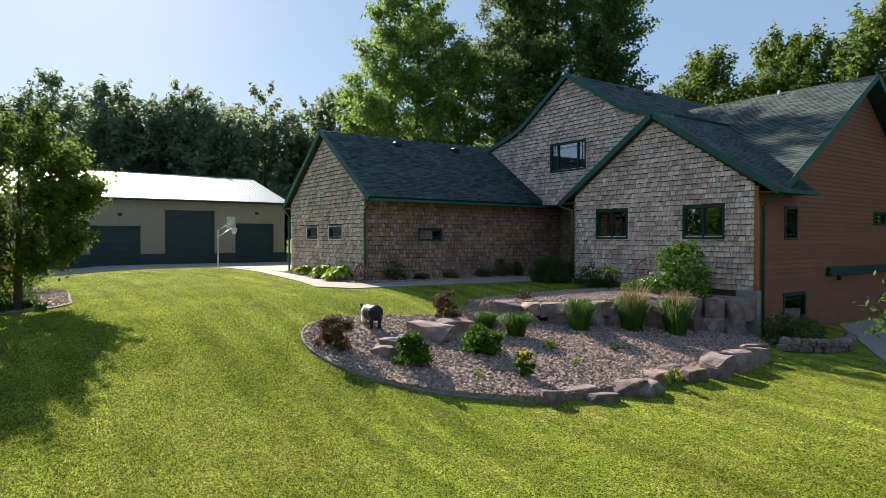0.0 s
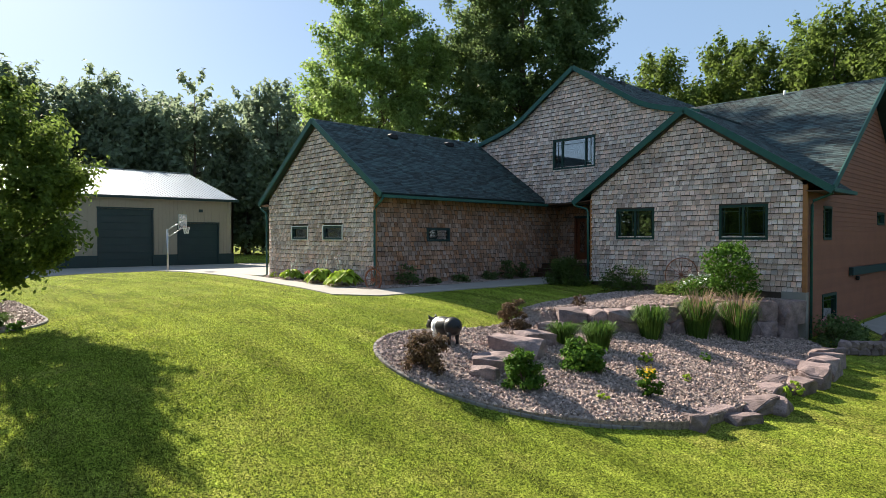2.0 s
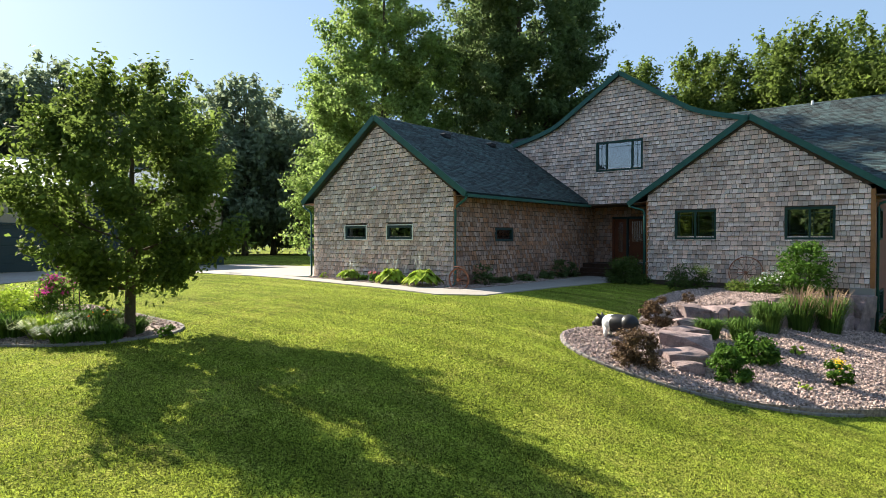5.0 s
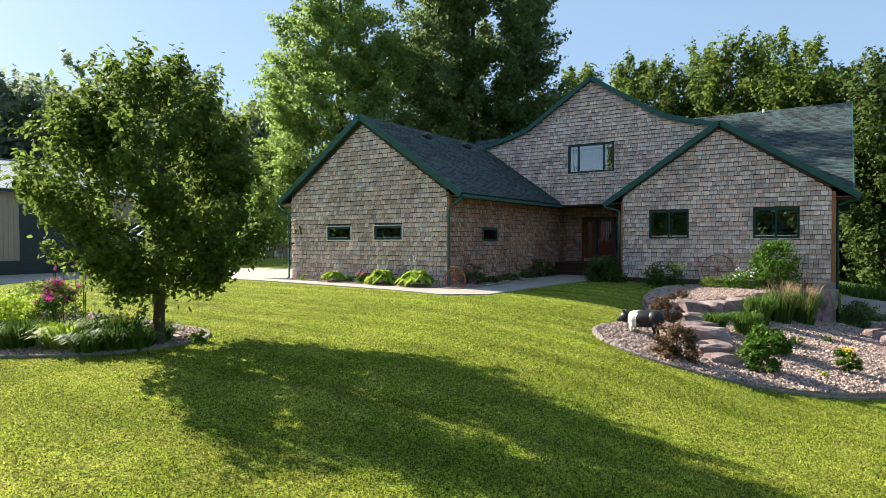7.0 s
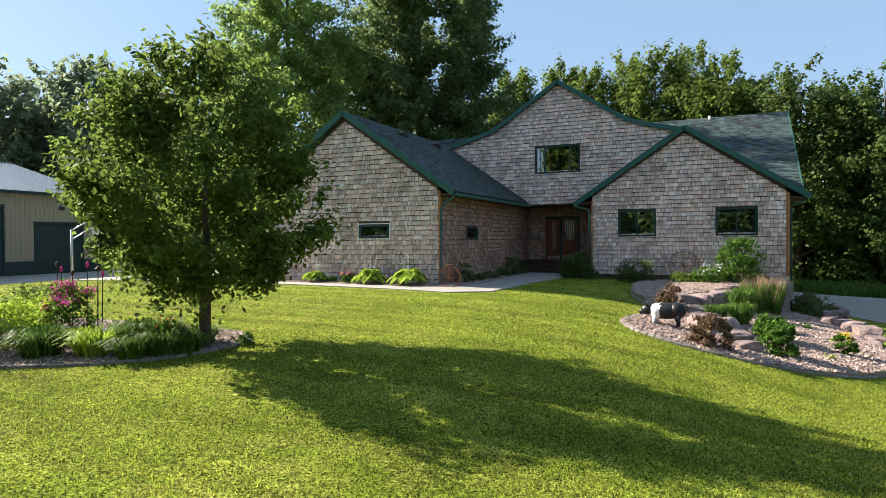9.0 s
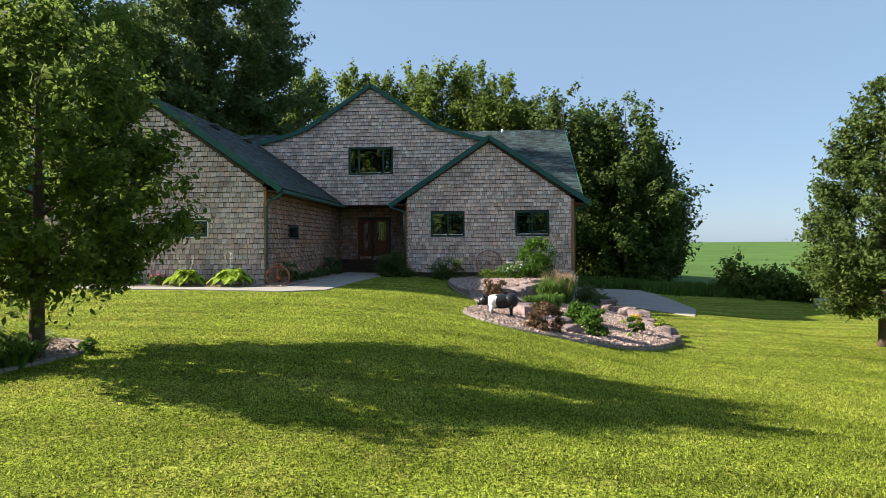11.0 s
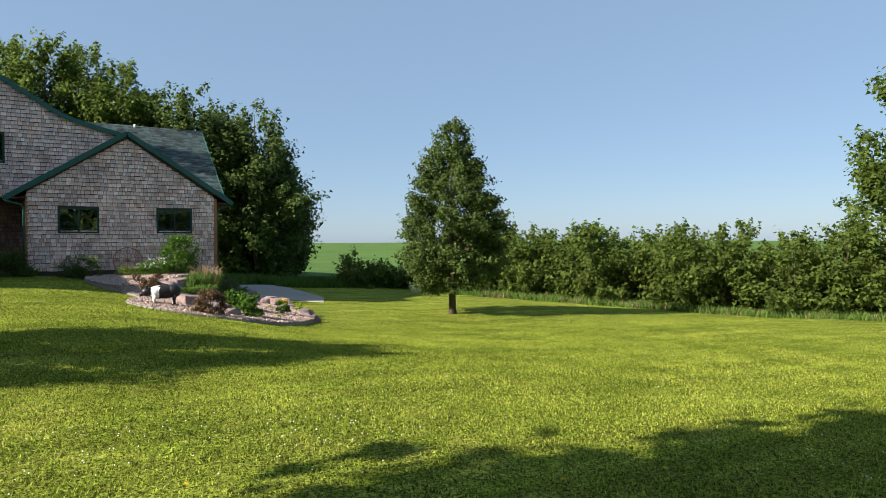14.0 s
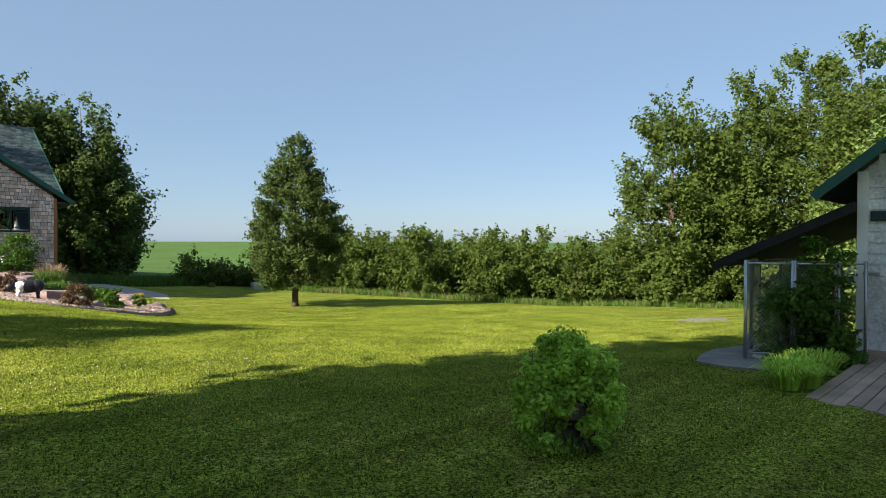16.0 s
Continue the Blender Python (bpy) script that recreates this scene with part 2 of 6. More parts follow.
# ---- mesh helpers ----
def part(name, bm, material, parent=None, label="", smooth=False):
    """Link a bmesh as one mesh object, under a thing or under a part of one."""
    me = bpy.data.meshes.new(name)
    bm.to_mesh(me)
    bm.free()
    me.materials.append(material)
    if smooth:
        me.polygons.foreach_set("use_smooth", [True] * len(me.polygons))
    ob = new(name, me)
    ob.parent = parent
    if label:
        tagged(ob, label)
    return ob


def sheet(name, verts, faces, material, parent=None, label="", smooth=False):
    """One mesh from arrays: verts (n, 3) and faces (m, k)."""
    verts, faces = np.asarray(verts, np.float32), np.asarray(faces, np.int32)
    me = bpy.data.meshes.new(name)
    k = faces.shape[1]
    me.vertices.add(len(verts))
    me.vertices.foreach_set("co", verts.ravel())
    me.loops.add(faces.size)
    me.loops.foreach_set("vertex_index", faces.ravel())
    me.polygons.add(len(faces))
    me.polygons.foreach_set("loop_start", np.arange(0, faces.size, k, dtype=np.int32))
    me.polygons.foreach_set("use_smooth", np.full(len(faces), smooth, bool))
    me.materials.append(material)
    me.update(calc_edges=True)
    me.validate()
    ob = new(name, me)
    ob.parent = parent
    if label:
        tagged(ob, label)
    return ob


def box(bm, x0, y0, z0, x1, y1, z1, bevel=0.0):
    """A box from corner to corner, its edges bevelled."""
    made = bmesh.ops.create_cube(bm, size=1.0, matrix=Matrix.Translation(((x0 + x1) / 2, (y0 + y1) / 2, (z0 + z1) / 2)) @ Matrix.Diagonal((abs(x1 - x0), abs(y1 - y0), abs(z1 - z0), 1)))
    if bevel:
        edges = list({e for v in made["verts"] for e in v.link_edges})
        bmesh.ops.bevel(bm, geom=edges, offset=bevel, segments=1, affect="EDGES", clamp_overlap=True)
    return bm


def boxed(name, x0, y0, z0, x1, y1, z1, material, parent=None, bevel=0.0, label=""):
    return part(name, box(bmesh.new(), x0, y0, z0, x1, y1, z1, bevel), material, parent, label)


def prism(bm, outline, axis, lo, hi):
    """A solid from an outline of 2D points, drawn out along an axis: for 'y' the points are (x, z), for 'x' (y, z), for 'z' (x, y)."""
    def at(p, d):
        return {"y": (p[0], d, p[1]), "x": (d, p[0], p[1]), "z": (p[0], p[1], d)}[axis]
    a = [bm.verts.new(at(p, lo)) for p in outline]
    b = [bm.verts.new(at(p, hi)) for p in outline]
    bm.faces.new(a)
    bm.faces.new(b[::-1])
    for i in range(len(a)):
        j = (i + 1) % len(a)
        bm.faces.new((a[i], b[i], b[j], a[j]))
    bmesh.ops.recalc_face_normals(bm, faces=bm.faces)
    return bm


def tube(bm, points, radii, sides=7):
    """A tapered tube along points."""
    rings = []
    for i, p in enumerate(points):
        d = (Vector(points[min(i + 1, len(points) - 1)]) - Vector(points[max(i - 1, 0)])).normalized()
        u = d.orthogonal().normalized()
        if rings and abs(d.z) < 0.999:
            u = d.cross(Vector((0, 0, 1))).normalized()
        elif abs(d.z) < 0.999:
            u = d.cross(Vector((0, 0, 1))).normalized()
        v = d.cross(u)
        rings.append([bm.verts.new(Vector(p) + radii[i] * (math.cos(a) * u + math.sin(a) * v)) for a in (2 * math.pi * k / sides for k in range(sides))])
    for a, b in zip(rings, rings[1:]):
        for k in range(sides):
            bm.faces.new((a[k], a[(k + 1) % sides], b[(k + 1) % sides], b[k]))
    bm.faces.new(rings[0][::-1])
    bm.faces.new(rings[-1])
    return bm


def thing(name, label, category, group="", at=(0, 0, 0)):
    ob = new(name)
    ob.location = at
    ob.empty_display_size = 0.2
    return tagged(ob, label, category, group)


# ---- the ground ----
def smooth01(a):
    a = np.clip(a, 0, 1)
    return a * a * (3 - 2 * a)


def ground_z(x, y):
    """The lie of the land: a knoll under the house that falls away to the driveway side."""
    x, y = np.asarray(x, float), np.asarray(y, float)
    upper = -0.25 - 1.05 * np.tanh((x + 14.2) / 4.5)
    lower = -0.45 - 0.65 * np.tanh((x + 9) / 9)
    w = smooth01((y + 4) / 13)
    z = upper * w + lower * (1 - w)
    z += 0.35 * np.exp(-(((x + 7) / 6) ** 2 + ((y + 14) / 5) ** 2))
    z -= 0.3 * smooth01((-x - 34) / 20)
    far = np.hypot(x + 15, y - 10)
    z -= 0.22 * smooth01((x + 6) / 4) * smooth01((y - 4) / 6)
    z -= 1.45 * smooth01((x + 2) / 30)
    return z - 0.6 * smooth01((far - 120) / 300)


def land():
    steps = np.concatenate([-np.geomspace(60, 2500, 22)[::-1], np.linspace(-58, 58, 146), np.geomspace(60, 2500, 22)])
    xs, ys = steps - 14, steps + 8
    gx, gy = np.meshgrid(xs, ys, indexing="ij")
    v = np.stack([gx, gy, ground_z(gx, gy)], -1).reshape(-1, 3)
    n = len(ys)
    i = np.arange(len(xs) - 1)[:, None] * n + np.arange(n - 1)[None]
    f = np.stack([i, i + n, i + n + 1, i + 1], -1).reshape(-1, 4)
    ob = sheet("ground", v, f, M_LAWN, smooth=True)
    ob.data.materials.append(M_FIELD)
    mid = v[f].mean(1)
    crop = (mid[:, 1] > 46 + 4 * np.sin(mid[:, 0] * 0.05)) & (mid[:, 0] > -30) | (mid[:, 0] > 48) | (np.hypot(mid[:, 0], mid[:, 1]) > 180)
    ob.data.polygons.foreach_set("material_index", crop.astype(np.int32))
    return tagged(ob, "mown green lawn on a gentle slope", "lawn", kind="structure")


land()

# ---- trees ----
def leaves(centres, radii, count, size, rng, flat=0.75, tri=False, axes=None):
    """Small folded leaves, scattered in the outer part of clumps."""
    pick = rng.choice(len(centres), count, p=radii ** 2 / (radii ** 2).sum())
    d = rng.normal(size=(count, 3))
    d /= np.linalg.norm(d, axis=1)[:, None]
    r = radii[pick] * np.clip(np.abs(rng.normal(0.66, 0.3, count)), 0.08, 1.2)
    p = d * r[:, None] * np.array([1, 1, flat])
    if axes is not None:  # sprays: clumps drawn out along their twigs, thinner towards the tip
        ax = axes[pick]
        along = (d * ax).sum(1) * r
        side = d * r[:, None] - ax * along[:, None]
        p = ax * (along * 1.75)[:, None] + side * np.clip(0.78 - 0.3 * along / radii[pick], 0.25, 1.1)[:, None]
    p = p + centres[pick]
    nrm = d + rng.normal(0, 0.7, (count, 3)) + np.array([0, 0, 0.5])
    nrm /= np.linalg.norm(nrm, axis=1)[:, None]
    u = np.cross(nrm, rng.normal(size=(count, 3)))
    u /= np.linalg.norm(u, axis=1)[:, None]
    w = np.cross(nrm, u)
    s = size * rng.uniform(0.6, 1.35, count)[:, None]
    if tri:
        v = np.stack([p - u * s * 0.8 - w * s * 0.5, p + u * s * 0.8 - w * s * 0.5 + nrm * s * 0.2, p + w * s], 1).reshape(-1, 3)
        return v, np.arange(3 * count).reshape(-1, 3)
    v = np.stack([p - u * s, p - w * s * 0.55 + nrm * s * 0.12, p + u * s, p + w * s * 0.55 + nrm * s * 0.12], 1).reshape(-1, 3)
    return v, np.arange(4 * count).reshape(-1, 4)


def tree(base, height, profile, label, seed, leaf=0.14, count=20000, clump=0.9, clumps=120, trunk=0.16, material=None, bare=0.15, name="tree", group="", sink=0.1, tri=False, lobed=1.0, lift=0.55):
    """A tree: trunk, limbs that reach out to the clumps, and a crown. profile: crown radius at fractions of its height."""
    rng = np.random.default_rng(seed)
    x, y = base
    z = float(ground_z(x, y)) - sink
    top = thing(name, label, "tree", group, (x, y, z))
    hs = np.linspace(0, 1, len(profile))
    t = rng.uniform(0, 1, clumps * 6)
    keep = rng.uniform(0, max(profile), clumps * 6) < np.interp(t, hs, profile)
    t = t[keep][:clumps]
    a = rng.uniform(0, 2 * np.pi, len(t))
    lobes = 1 + lobed * (0.16 * np.sin(3 * a + rng.uniform(0, 6) + 8 * t) + 0.10 * np.sin(5 * a - 13 * t) + 0.1 * np.sin(21 * t + a))
    rad = 0.94 * np.interp(t, hs, profile) * lobes * rng.uniform(0.3, 1.12, len(t)) ** 0.55
    cr = clump * rng.uniform(0.55, 1.25, len(t)) * np.clip(0.45 + np.interp(t, hs, profile) / max(profile), 0.5, 1.1)
    crown_h = height * (1 - bare)
    c = np.stack([rad * np.cos(a), rad * np.sin(a), height * bare + crown_h * t - cr * 0.3], -1)
    axes = np.stack([np.cos(a), np.sin(a), lift + 0.9 * t ** 2], -1) + rng.normal(0, 0.35, (len(t), 3))
    axes /= np.linalg.norm(axes, axis=1)[:, None]
    v, f = leaves(c, cr, count, leaf, rng, tri=tri, axes=axes)
    sheet("crown", v, f, material or M_LEAF, top)
    bm = bmesh.new()
    bend = rng.uniform(-0.015, 0.015, 2) * height
    spine = [Vector((bend[0] * math.sin(2.5 * k), bend[1] * math.sin(2 * k), height * 0.92 * k)) for k in (0, 0.04, 0.2, 0.4, 0.6, 0.8, 1)]
    tube(bm, spine, [trunk * w for w in (1.5, 1.1, 0.95, 0.75, 0.5, 0.28, 0.05)], 9)
    for i in rng.permutation(len(c))[:28]:
        end = Vector(c[i])
        k = max(bare * 0.9 + 0.03, min(0.9, (end.z - 0.55 * math.hypot(end.x, end.y)) / (height * 0.92)))
        s = Vector((bend[0] * math.sin(2.5 * k), bend[1] * math.sin(2 * k), height * 0.92 * k))
        mid = s.lerp(end, 0.5) + Vector((0, 0, -0.06 * (end - s).length))
        w = trunk * 0.42 * (1.1 - k)
        tube(bm, [s, mid, end], [w, w * 0.6, w * 0.15], 5)
    part("trunk", bm, M_BARK, top, smooth=True)
    return top


ROUND = [0.35, 0.75, 0.95, 1.0, 0.95, 0.8, 0.6, 0.3]
def prof(r, shape=ROUND):
    return [r * s for s in shape]


# ---- shells, shakes, boards and roofs ----
def shell(name, outline, openings, origin, along, out, thick, material, parent, label=""):
    """A wall of real thickness with openings through it. outline: (u, z) points; openings: (u0, z0, u1, z1)."""
    origin, along, out = Vector(origin), Vector(along), Vector(out)
    bm = bmesh.new()
    def loop(points):
        vs = [bm.verts.new(origin + along * u + Vector((0, 0, z))) for u, z in points]
        return [bm.edges.new((vs[i], vs[(i + 1) % len(vs)])) for i in range(len(vs))]
    edges = loop(outline)
    for u0, z0, u1, z1 in openings:
        edges += loop([(u0, z0), (u1, z0), (u1, z1), (u0, z1)])
    bmesh.ops.triangle_fill(bm, use_beauty=True, use_dissolve=False, edges=edges)
    made = bmesh.ops.extrude_face_region(bm, geom=list(bm.faces))
    bmesh.ops.translate(bm, vec=-out * thick, verts=[g for g in made["geom"] if isinstance(g, bmesh.types.BMVert)])
    bmesh.ops.recalc_face_normals(bm, faces=bm.faces)
    return part(name, bm, material, parent, label)


def inside(outline, u, z):
    hit = False
    for (a, b), (c, d) in zip(outline, outline[1:] + outline[:1]):
        if (b > z) != (d > z) and u < (c - a) * (z - b) / (d - b) + a:
            hit = not hit
    return hit


SHAKE_W = (0.11, 0.14, 0.17, 0.19, 0.22, 0.26)
SHAKE_H = 0.184
def shake_solid(w):
    """A tapered shake: thick at the butt, thin at the head."""
    t, h = 0.052, SHAKE_H
    return np.array([(0, 0, 0), (w, 0, 0), (w, 0, h), (0, 0, h), (0, t, 0), (w, t, 0), (w, 0.006, h), (0, 0.006, h)], float)
SHAKE_F = np.array([(4, 5, 6, 7), (0, 1, 5, 4), (0, 4, 7, 3), (1, 2, 6, 5)])
SHAKE_MESH = {}


def spans(outline, openings, z):
    """The stretches of a wall that are solid at height z."""
    cross = sorted((c - a) * (z - b) / (d - b) + a for (a, b), (c, d) in zip(outline, outline[1:] + outline[:1]) if (b > z) != (d > z))
    out = [(p, q) for p, q in zip(cross[::2], cross[1::2])]
    for a, b, c, d in openings:
        if b - 0.03 < z < d + 0.03:
            out = [s for p, q in out for s in ((p, min(q, a - 0.02)), (max(p, c + 0.02), q)) if s[1] - s[0] > 0.03]
    return out


def shakes(outline, openings, origin, along, out, material, parent, near, seed):
    """Courses of shakes over a wall; whole ones inside near (u0, z0, u1, z1) are pieces of their own, the rest one mesh."""
    rng = random.Random(seed)
    o, al, ou = np.array(origin, float), np.array(along, float), np.array(out, float)
    basis = np.stack([al, ou, [0, 0, 1]])
    zs = [p[1] for p in outline]
    vs, fs, singles, n = [], [], 0, 0
    z, gap = min(zs), 0.013
    def ceiling_at(u):
        return max([b + (d - b) * (u - a) / (c - a) for (a, b), (c, d) in zip(outline, outline[1:] + outline[:1]) if a != c and min(a, c) - 1e-6 <= u <= max(a, c) + 1e-6] or [z])
    while z < max(zs):
        for ua, ub in spans(outline, openings, min(z + 0.015, max(zs) - 0.01)):
            u = ua
            first = True
            while u < ub - 0.02:
                k = rng.choice((0, 1, 2, 2, 3, 3, 4, 5))
                w = SHAKE_W[k] * (rng.uniform(0.4, 1) if first else 1)
                whole = not first and u + w <= ub
                first_w = min(w, ub - u)
                head = [min(SHAKE_H, ceiling_at(q) - z + 0.02) for q in (u, u + first_w)]
                whole = whole and min(head) >= SHAKE_H
                first = False
                w = min(w, ub - u)
                mid = (u + w / 2, z + 0.1)
                place = o + al * u + np.array([0, 0, z + rng.uniform(-0.011, 0.011)]) + ou * rng.uniform(0.0, 0.002)
                if whole and singles < 300 and near[0] < mid[0] < near[2] and near[1] < mid[1] < near[3]:
                    key = (k, material.name)
                    if key not in SHAKE_MESH:
                        me = bpy.data.meshes.new("shake")
                        me.from_pydata(shake_solid(w - gap).tolist(), [], SHAKE_F.tolist())
                        me.materials.append(material)
                        me.materials.append(M_SHAKE_EDGE_SHADE)
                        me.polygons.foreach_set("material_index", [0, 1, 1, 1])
                        SHAKE_MESH[key] = me
                    ob = new("shake", SHAKE_MESH[key])
                    m = Matrix.Identity(4)
                    for r in range(3):
                        m[r][0], m[r][1], m[r][2], m[r][3] = al[r], ou[r], (0, 0, 1)[r], place[r]
                    ob.parent = parent
                    ob.matrix_local = m
                    singles += 1
                else:
                    solid = shake_solid(max(0.02, w - gap))
                    solid[[3, 7], 2], solid[[2, 6], 2] = max(0.01, head[0]), max(0.01, head[1])
                    vs.append(solid @ basis + place)
                    fs.append(SHAKE_F + 8 * n)
                    n += 1
                u += w
        z += 0.2
    if n:
        field = sheet("shakes", np.concatenate(vs), np.concatenate(fs), M_SHAKE_FIELD if material is M_SHAKE else M_SHAKE_BROWN_FIELD, parent)
        field.data.materials.append(M_SHAKE_EDGE_SHADE)
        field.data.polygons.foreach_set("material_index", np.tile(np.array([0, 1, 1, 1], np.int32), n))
        tagged(field, kind="stuff")


def roof_plane(ea, eb, rb, ra, parent, label="", thick=0.16, seed=0):
    """A roof slope: eave from ea to eb, ridge from ra to rb; a deck with courses of shingle tabs over it."""
    ea, eb, ra, rb = (Vector(p) for p in (ea, eb, ra, rb))
    nrm = (eb - ea).cross(ra - ea).normalized()
    if nrm.z < 0:
        nrm = -nrm
    bm = bmesh.new()
    top = [bm.verts.new(p) for p in (ea, eb, rb, ra)]
    low = [bm.verts.new(p - nrm * thick) for p in (ea, eb, rb, ra)]
    bm.faces.new(top)
    bm.faces.new(low[::-1])
    for i in range(4):
        bm.faces.new((top[(i + 1) % 4], top[i], low[i], low[(i + 1) % 4]))
    bmesh.ops.recalc_face_normals(bm, faces=bm.faces)
    deck = part("roof", bm, M_ROOF, parent, label)
    rng = np.random.default_rng(seed)
    run = ((ra - ea).length + (rb - eb).length) / 2
    rows = int(max((ra - ea).dot((ra - ea).normalized()), run) / 0.145)
    vs, fs, n = [], [], 0
    N = np.array(nrm)
    A0, B0, A1, B1 = (np.array(p) for p in (ea, eb, ra, rb))
    for r in range(rows):
        f0, f1 = r / rows, min(1, (r + 1.12) / rows)
        a, b, a1, b1 = A0 + (A1 - A0) * f0, B0 + (B1 - B0) * f0, A0 + (A1 - A0) * f1, B0 + (B1 - B0) * f1
        length = np.linalg.norm(b - a)
        if length < 0.1:
            continue
        m = max(1, int(length / 0.3))
        cuts = np.clip((np.arange(m + 1) + np.r_[0, rng.uniform(-0.3, 0.3, max(0, m - 1)), 0]) / m, 0, 1)
        for k in range(m):
            h = 0.008 + 0.01 * rng.random()
            p0, p1 = a + (b - a) * cuts[k], a + (b - a) * (cuts[k + 1] - 0.02 / m)
            q0, q1 = a1 + (b1 - a1) * cuts[k], a1 + (b1 - a1) * (cuts[k + 1] - 0.02 / m)
            vs += [p0, p1, p0 + N * h, p1 + N * h, q0 + N * 0.004, q1 + N * 0.004]
            fs += [(6 * n, 6 * n + 1, 6 * n + 3, 6 * n + 2), (6 * n + 2, 6 * n + 3, 6 * n + 5, 6 * n + 4)]
            n += 1
    tagged(sheet("shingle_courses", np.array(vs), np.array(fs), M_ROOF, deck), kind="stuff")
    return deck


def bar(bm, a, b, w, h):
    """A straight board from a to b, w thick sideways and h high."""
    a, b = Vector(a), Vector(b)
    d = (b - a).normalized()
    side = d.cross(Vector((0, 0, 1)))
    side = side.normalized() if side.length > 1e-4 else Vector((1, 0, 0))
    up = side.cross(d)
    ring = [[bm.verts.new(p + side * s * w / 2 + up * t * h / 2) for s, t in ((-1, -1), (1, -1), (1, 1), (-1, 1))] for p in (a, b)]
    for k in range(4):
        bm.faces.new((ring[0][k], ring[0][(k + 1) % 4], ring[1][(k + 1) % 4], ring[1][k]))
    bm.faces.new(ring[0][::-1])
    bm.faces.new(ring[1])
    return bm


def fascia(name, points, w, h, material, parent, label=""):
    bm = bmesh.new()
    for a, b in zip(points, points[1:]):
        bar(bm, a, b, w, h)
    bmesh.ops.recalc_face_normals(bm, faces=bm.faces)
    return part(name, bm, material, parent, label)


def window(parent, origin, along, out, u0, z0, u1, z1, bars=(), casing=M_DKGREEN, rows=()):
    """A window in its opening: casing, one pane for each light, and muntins. bars: upright divisions (0 to 1)."""
    o, al, ou = Vector(origin), Vector(along), Vector(out)
    def P(u, d, z):
        return o + al * u + ou * d + Vector((0, 0, z))
    def block(bm, ua, za, ub, zb, d0, d1):
        pts = [P(u, d, z) for d in (d0, d1) for u, z in ((ua, za), (ub, za), (ub, zb), (ua, zb))]
        v = [bm.verts.new(p) for p in pts]
        for f in ((0, 1, 2, 3), (7, 6, 5, 4), (0, 4, 5, 1), (1, 5, 6, 2), (2, 6, 7, 3), (3, 7, 4, 0)):
            bm.faces.new([v[i] for i in f])
    bm = bmesh.new()
    c = 0.07
    for q in ((u0 - 0.02, z0 - 0.02, u1 + 0.02, z0 + c), (u0 - 0.02, z1 - c, u1 + 0.02, z1 + 0.02), (u0 - 0.02, z0 + c, u0 + c, z1 - c), (u1 - c, z0 + c, u1 + 0.02, z1 - c)):
        block(bm, *q, -0.08, 0.05)
    bmesh.ops.recalc_face_normals(bm, faces=bm.faces)
    win = part("window", bm, casing, parent)
    # added black box behind the panes, stands for the unlit room
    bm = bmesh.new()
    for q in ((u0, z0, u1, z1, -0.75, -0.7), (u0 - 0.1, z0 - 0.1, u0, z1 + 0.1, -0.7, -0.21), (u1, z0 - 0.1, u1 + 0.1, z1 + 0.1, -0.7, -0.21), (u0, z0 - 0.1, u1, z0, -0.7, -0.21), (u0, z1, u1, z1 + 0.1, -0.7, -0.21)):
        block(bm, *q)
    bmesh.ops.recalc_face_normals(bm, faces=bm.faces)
    part("dark_room_box", bm, M_BLACK, win)
    stops = [u0 + c] + [u0 + (u1 - u0) * b for b in bars] + [u1 - c]
    for b in bars:
        bm = bmesh.new()
        u = u0 + (u1 - u0) * b
        block(bm, u - 0.035, z0 + c, u + 0.035, z1 - c, -0.06, 0.035)
        bmesh.ops.recalc_face_normals(bm, faces=bm.faces)
        part("mullion", bm, casing, win)
    for a, b in zip(stops, stops[1:]):
        bm = bmesh.new()
        block(bm, a, z0 + c, b, z1 - c, -0.045, -0.039)
        bmesh.ops.recalc_face_normals(bm, faces=bm.faces)
        pane = part("pane", bm, M_GLASS, win)
        pane.visible_shadow = False
    for ua, za, ub, zb in rows:
        bm = bmesh.new()
        block(bm, u0 + (u1 - u0) * ua - 0.008, z0 + (z1 - z0) * za - 0.008, u0 + (u1 - u0) * ub + 0.008, z0 + (z1 - z0) * zb + 0.008, -0.038, -0.012)
        bmesh.ops.recalc_face_normals(bm, faces=bm.faces)
        part("muntin", bm, casing, win)
    return win


def pipe(name, points, r, material, parent=None, label="", sides=8):
    bm = bmesh.new()
    tube(bm, points, [r] * len(points), sides)
    return part(name, bm, material, parent, label, smooth=True)


# ---- the house ----
house = thing("house", "cedar shake house with green trim and dark shingle roofs", "house")
NORTH, SIDE = (0, -1, 0), (1, 0, 0)
X, Y = (1, 0, 0), (0, 1, 0)

# garage wing
GAR = [(-33.8, 0.4), (-24.9, 0.4), (-24.9, 4.75), (-29.35, 7.9), (-33.8, 4.75)]
gwin = [(-31.42, 2.72, -30.05, 3.26), (-28.65, 2.72, -27.2, 3.26)]
w = shell("wall", GAR, gwin, (0, 13.35, 0), X, NORTH, 0.2, M_WALLBACK, house, "weathered grey cedar shake gable wall")
shakes([(-33.8, 0.62), (-24.9, 0.62), (-24.9, 4.6), (-29.35, 7.75), (-33.8, 4.6)], gwin, (0, 13.35, 0), X, NORTH, M_SHAKE, w, (-28.6, 0.5, -24.8, 4.0), 1)
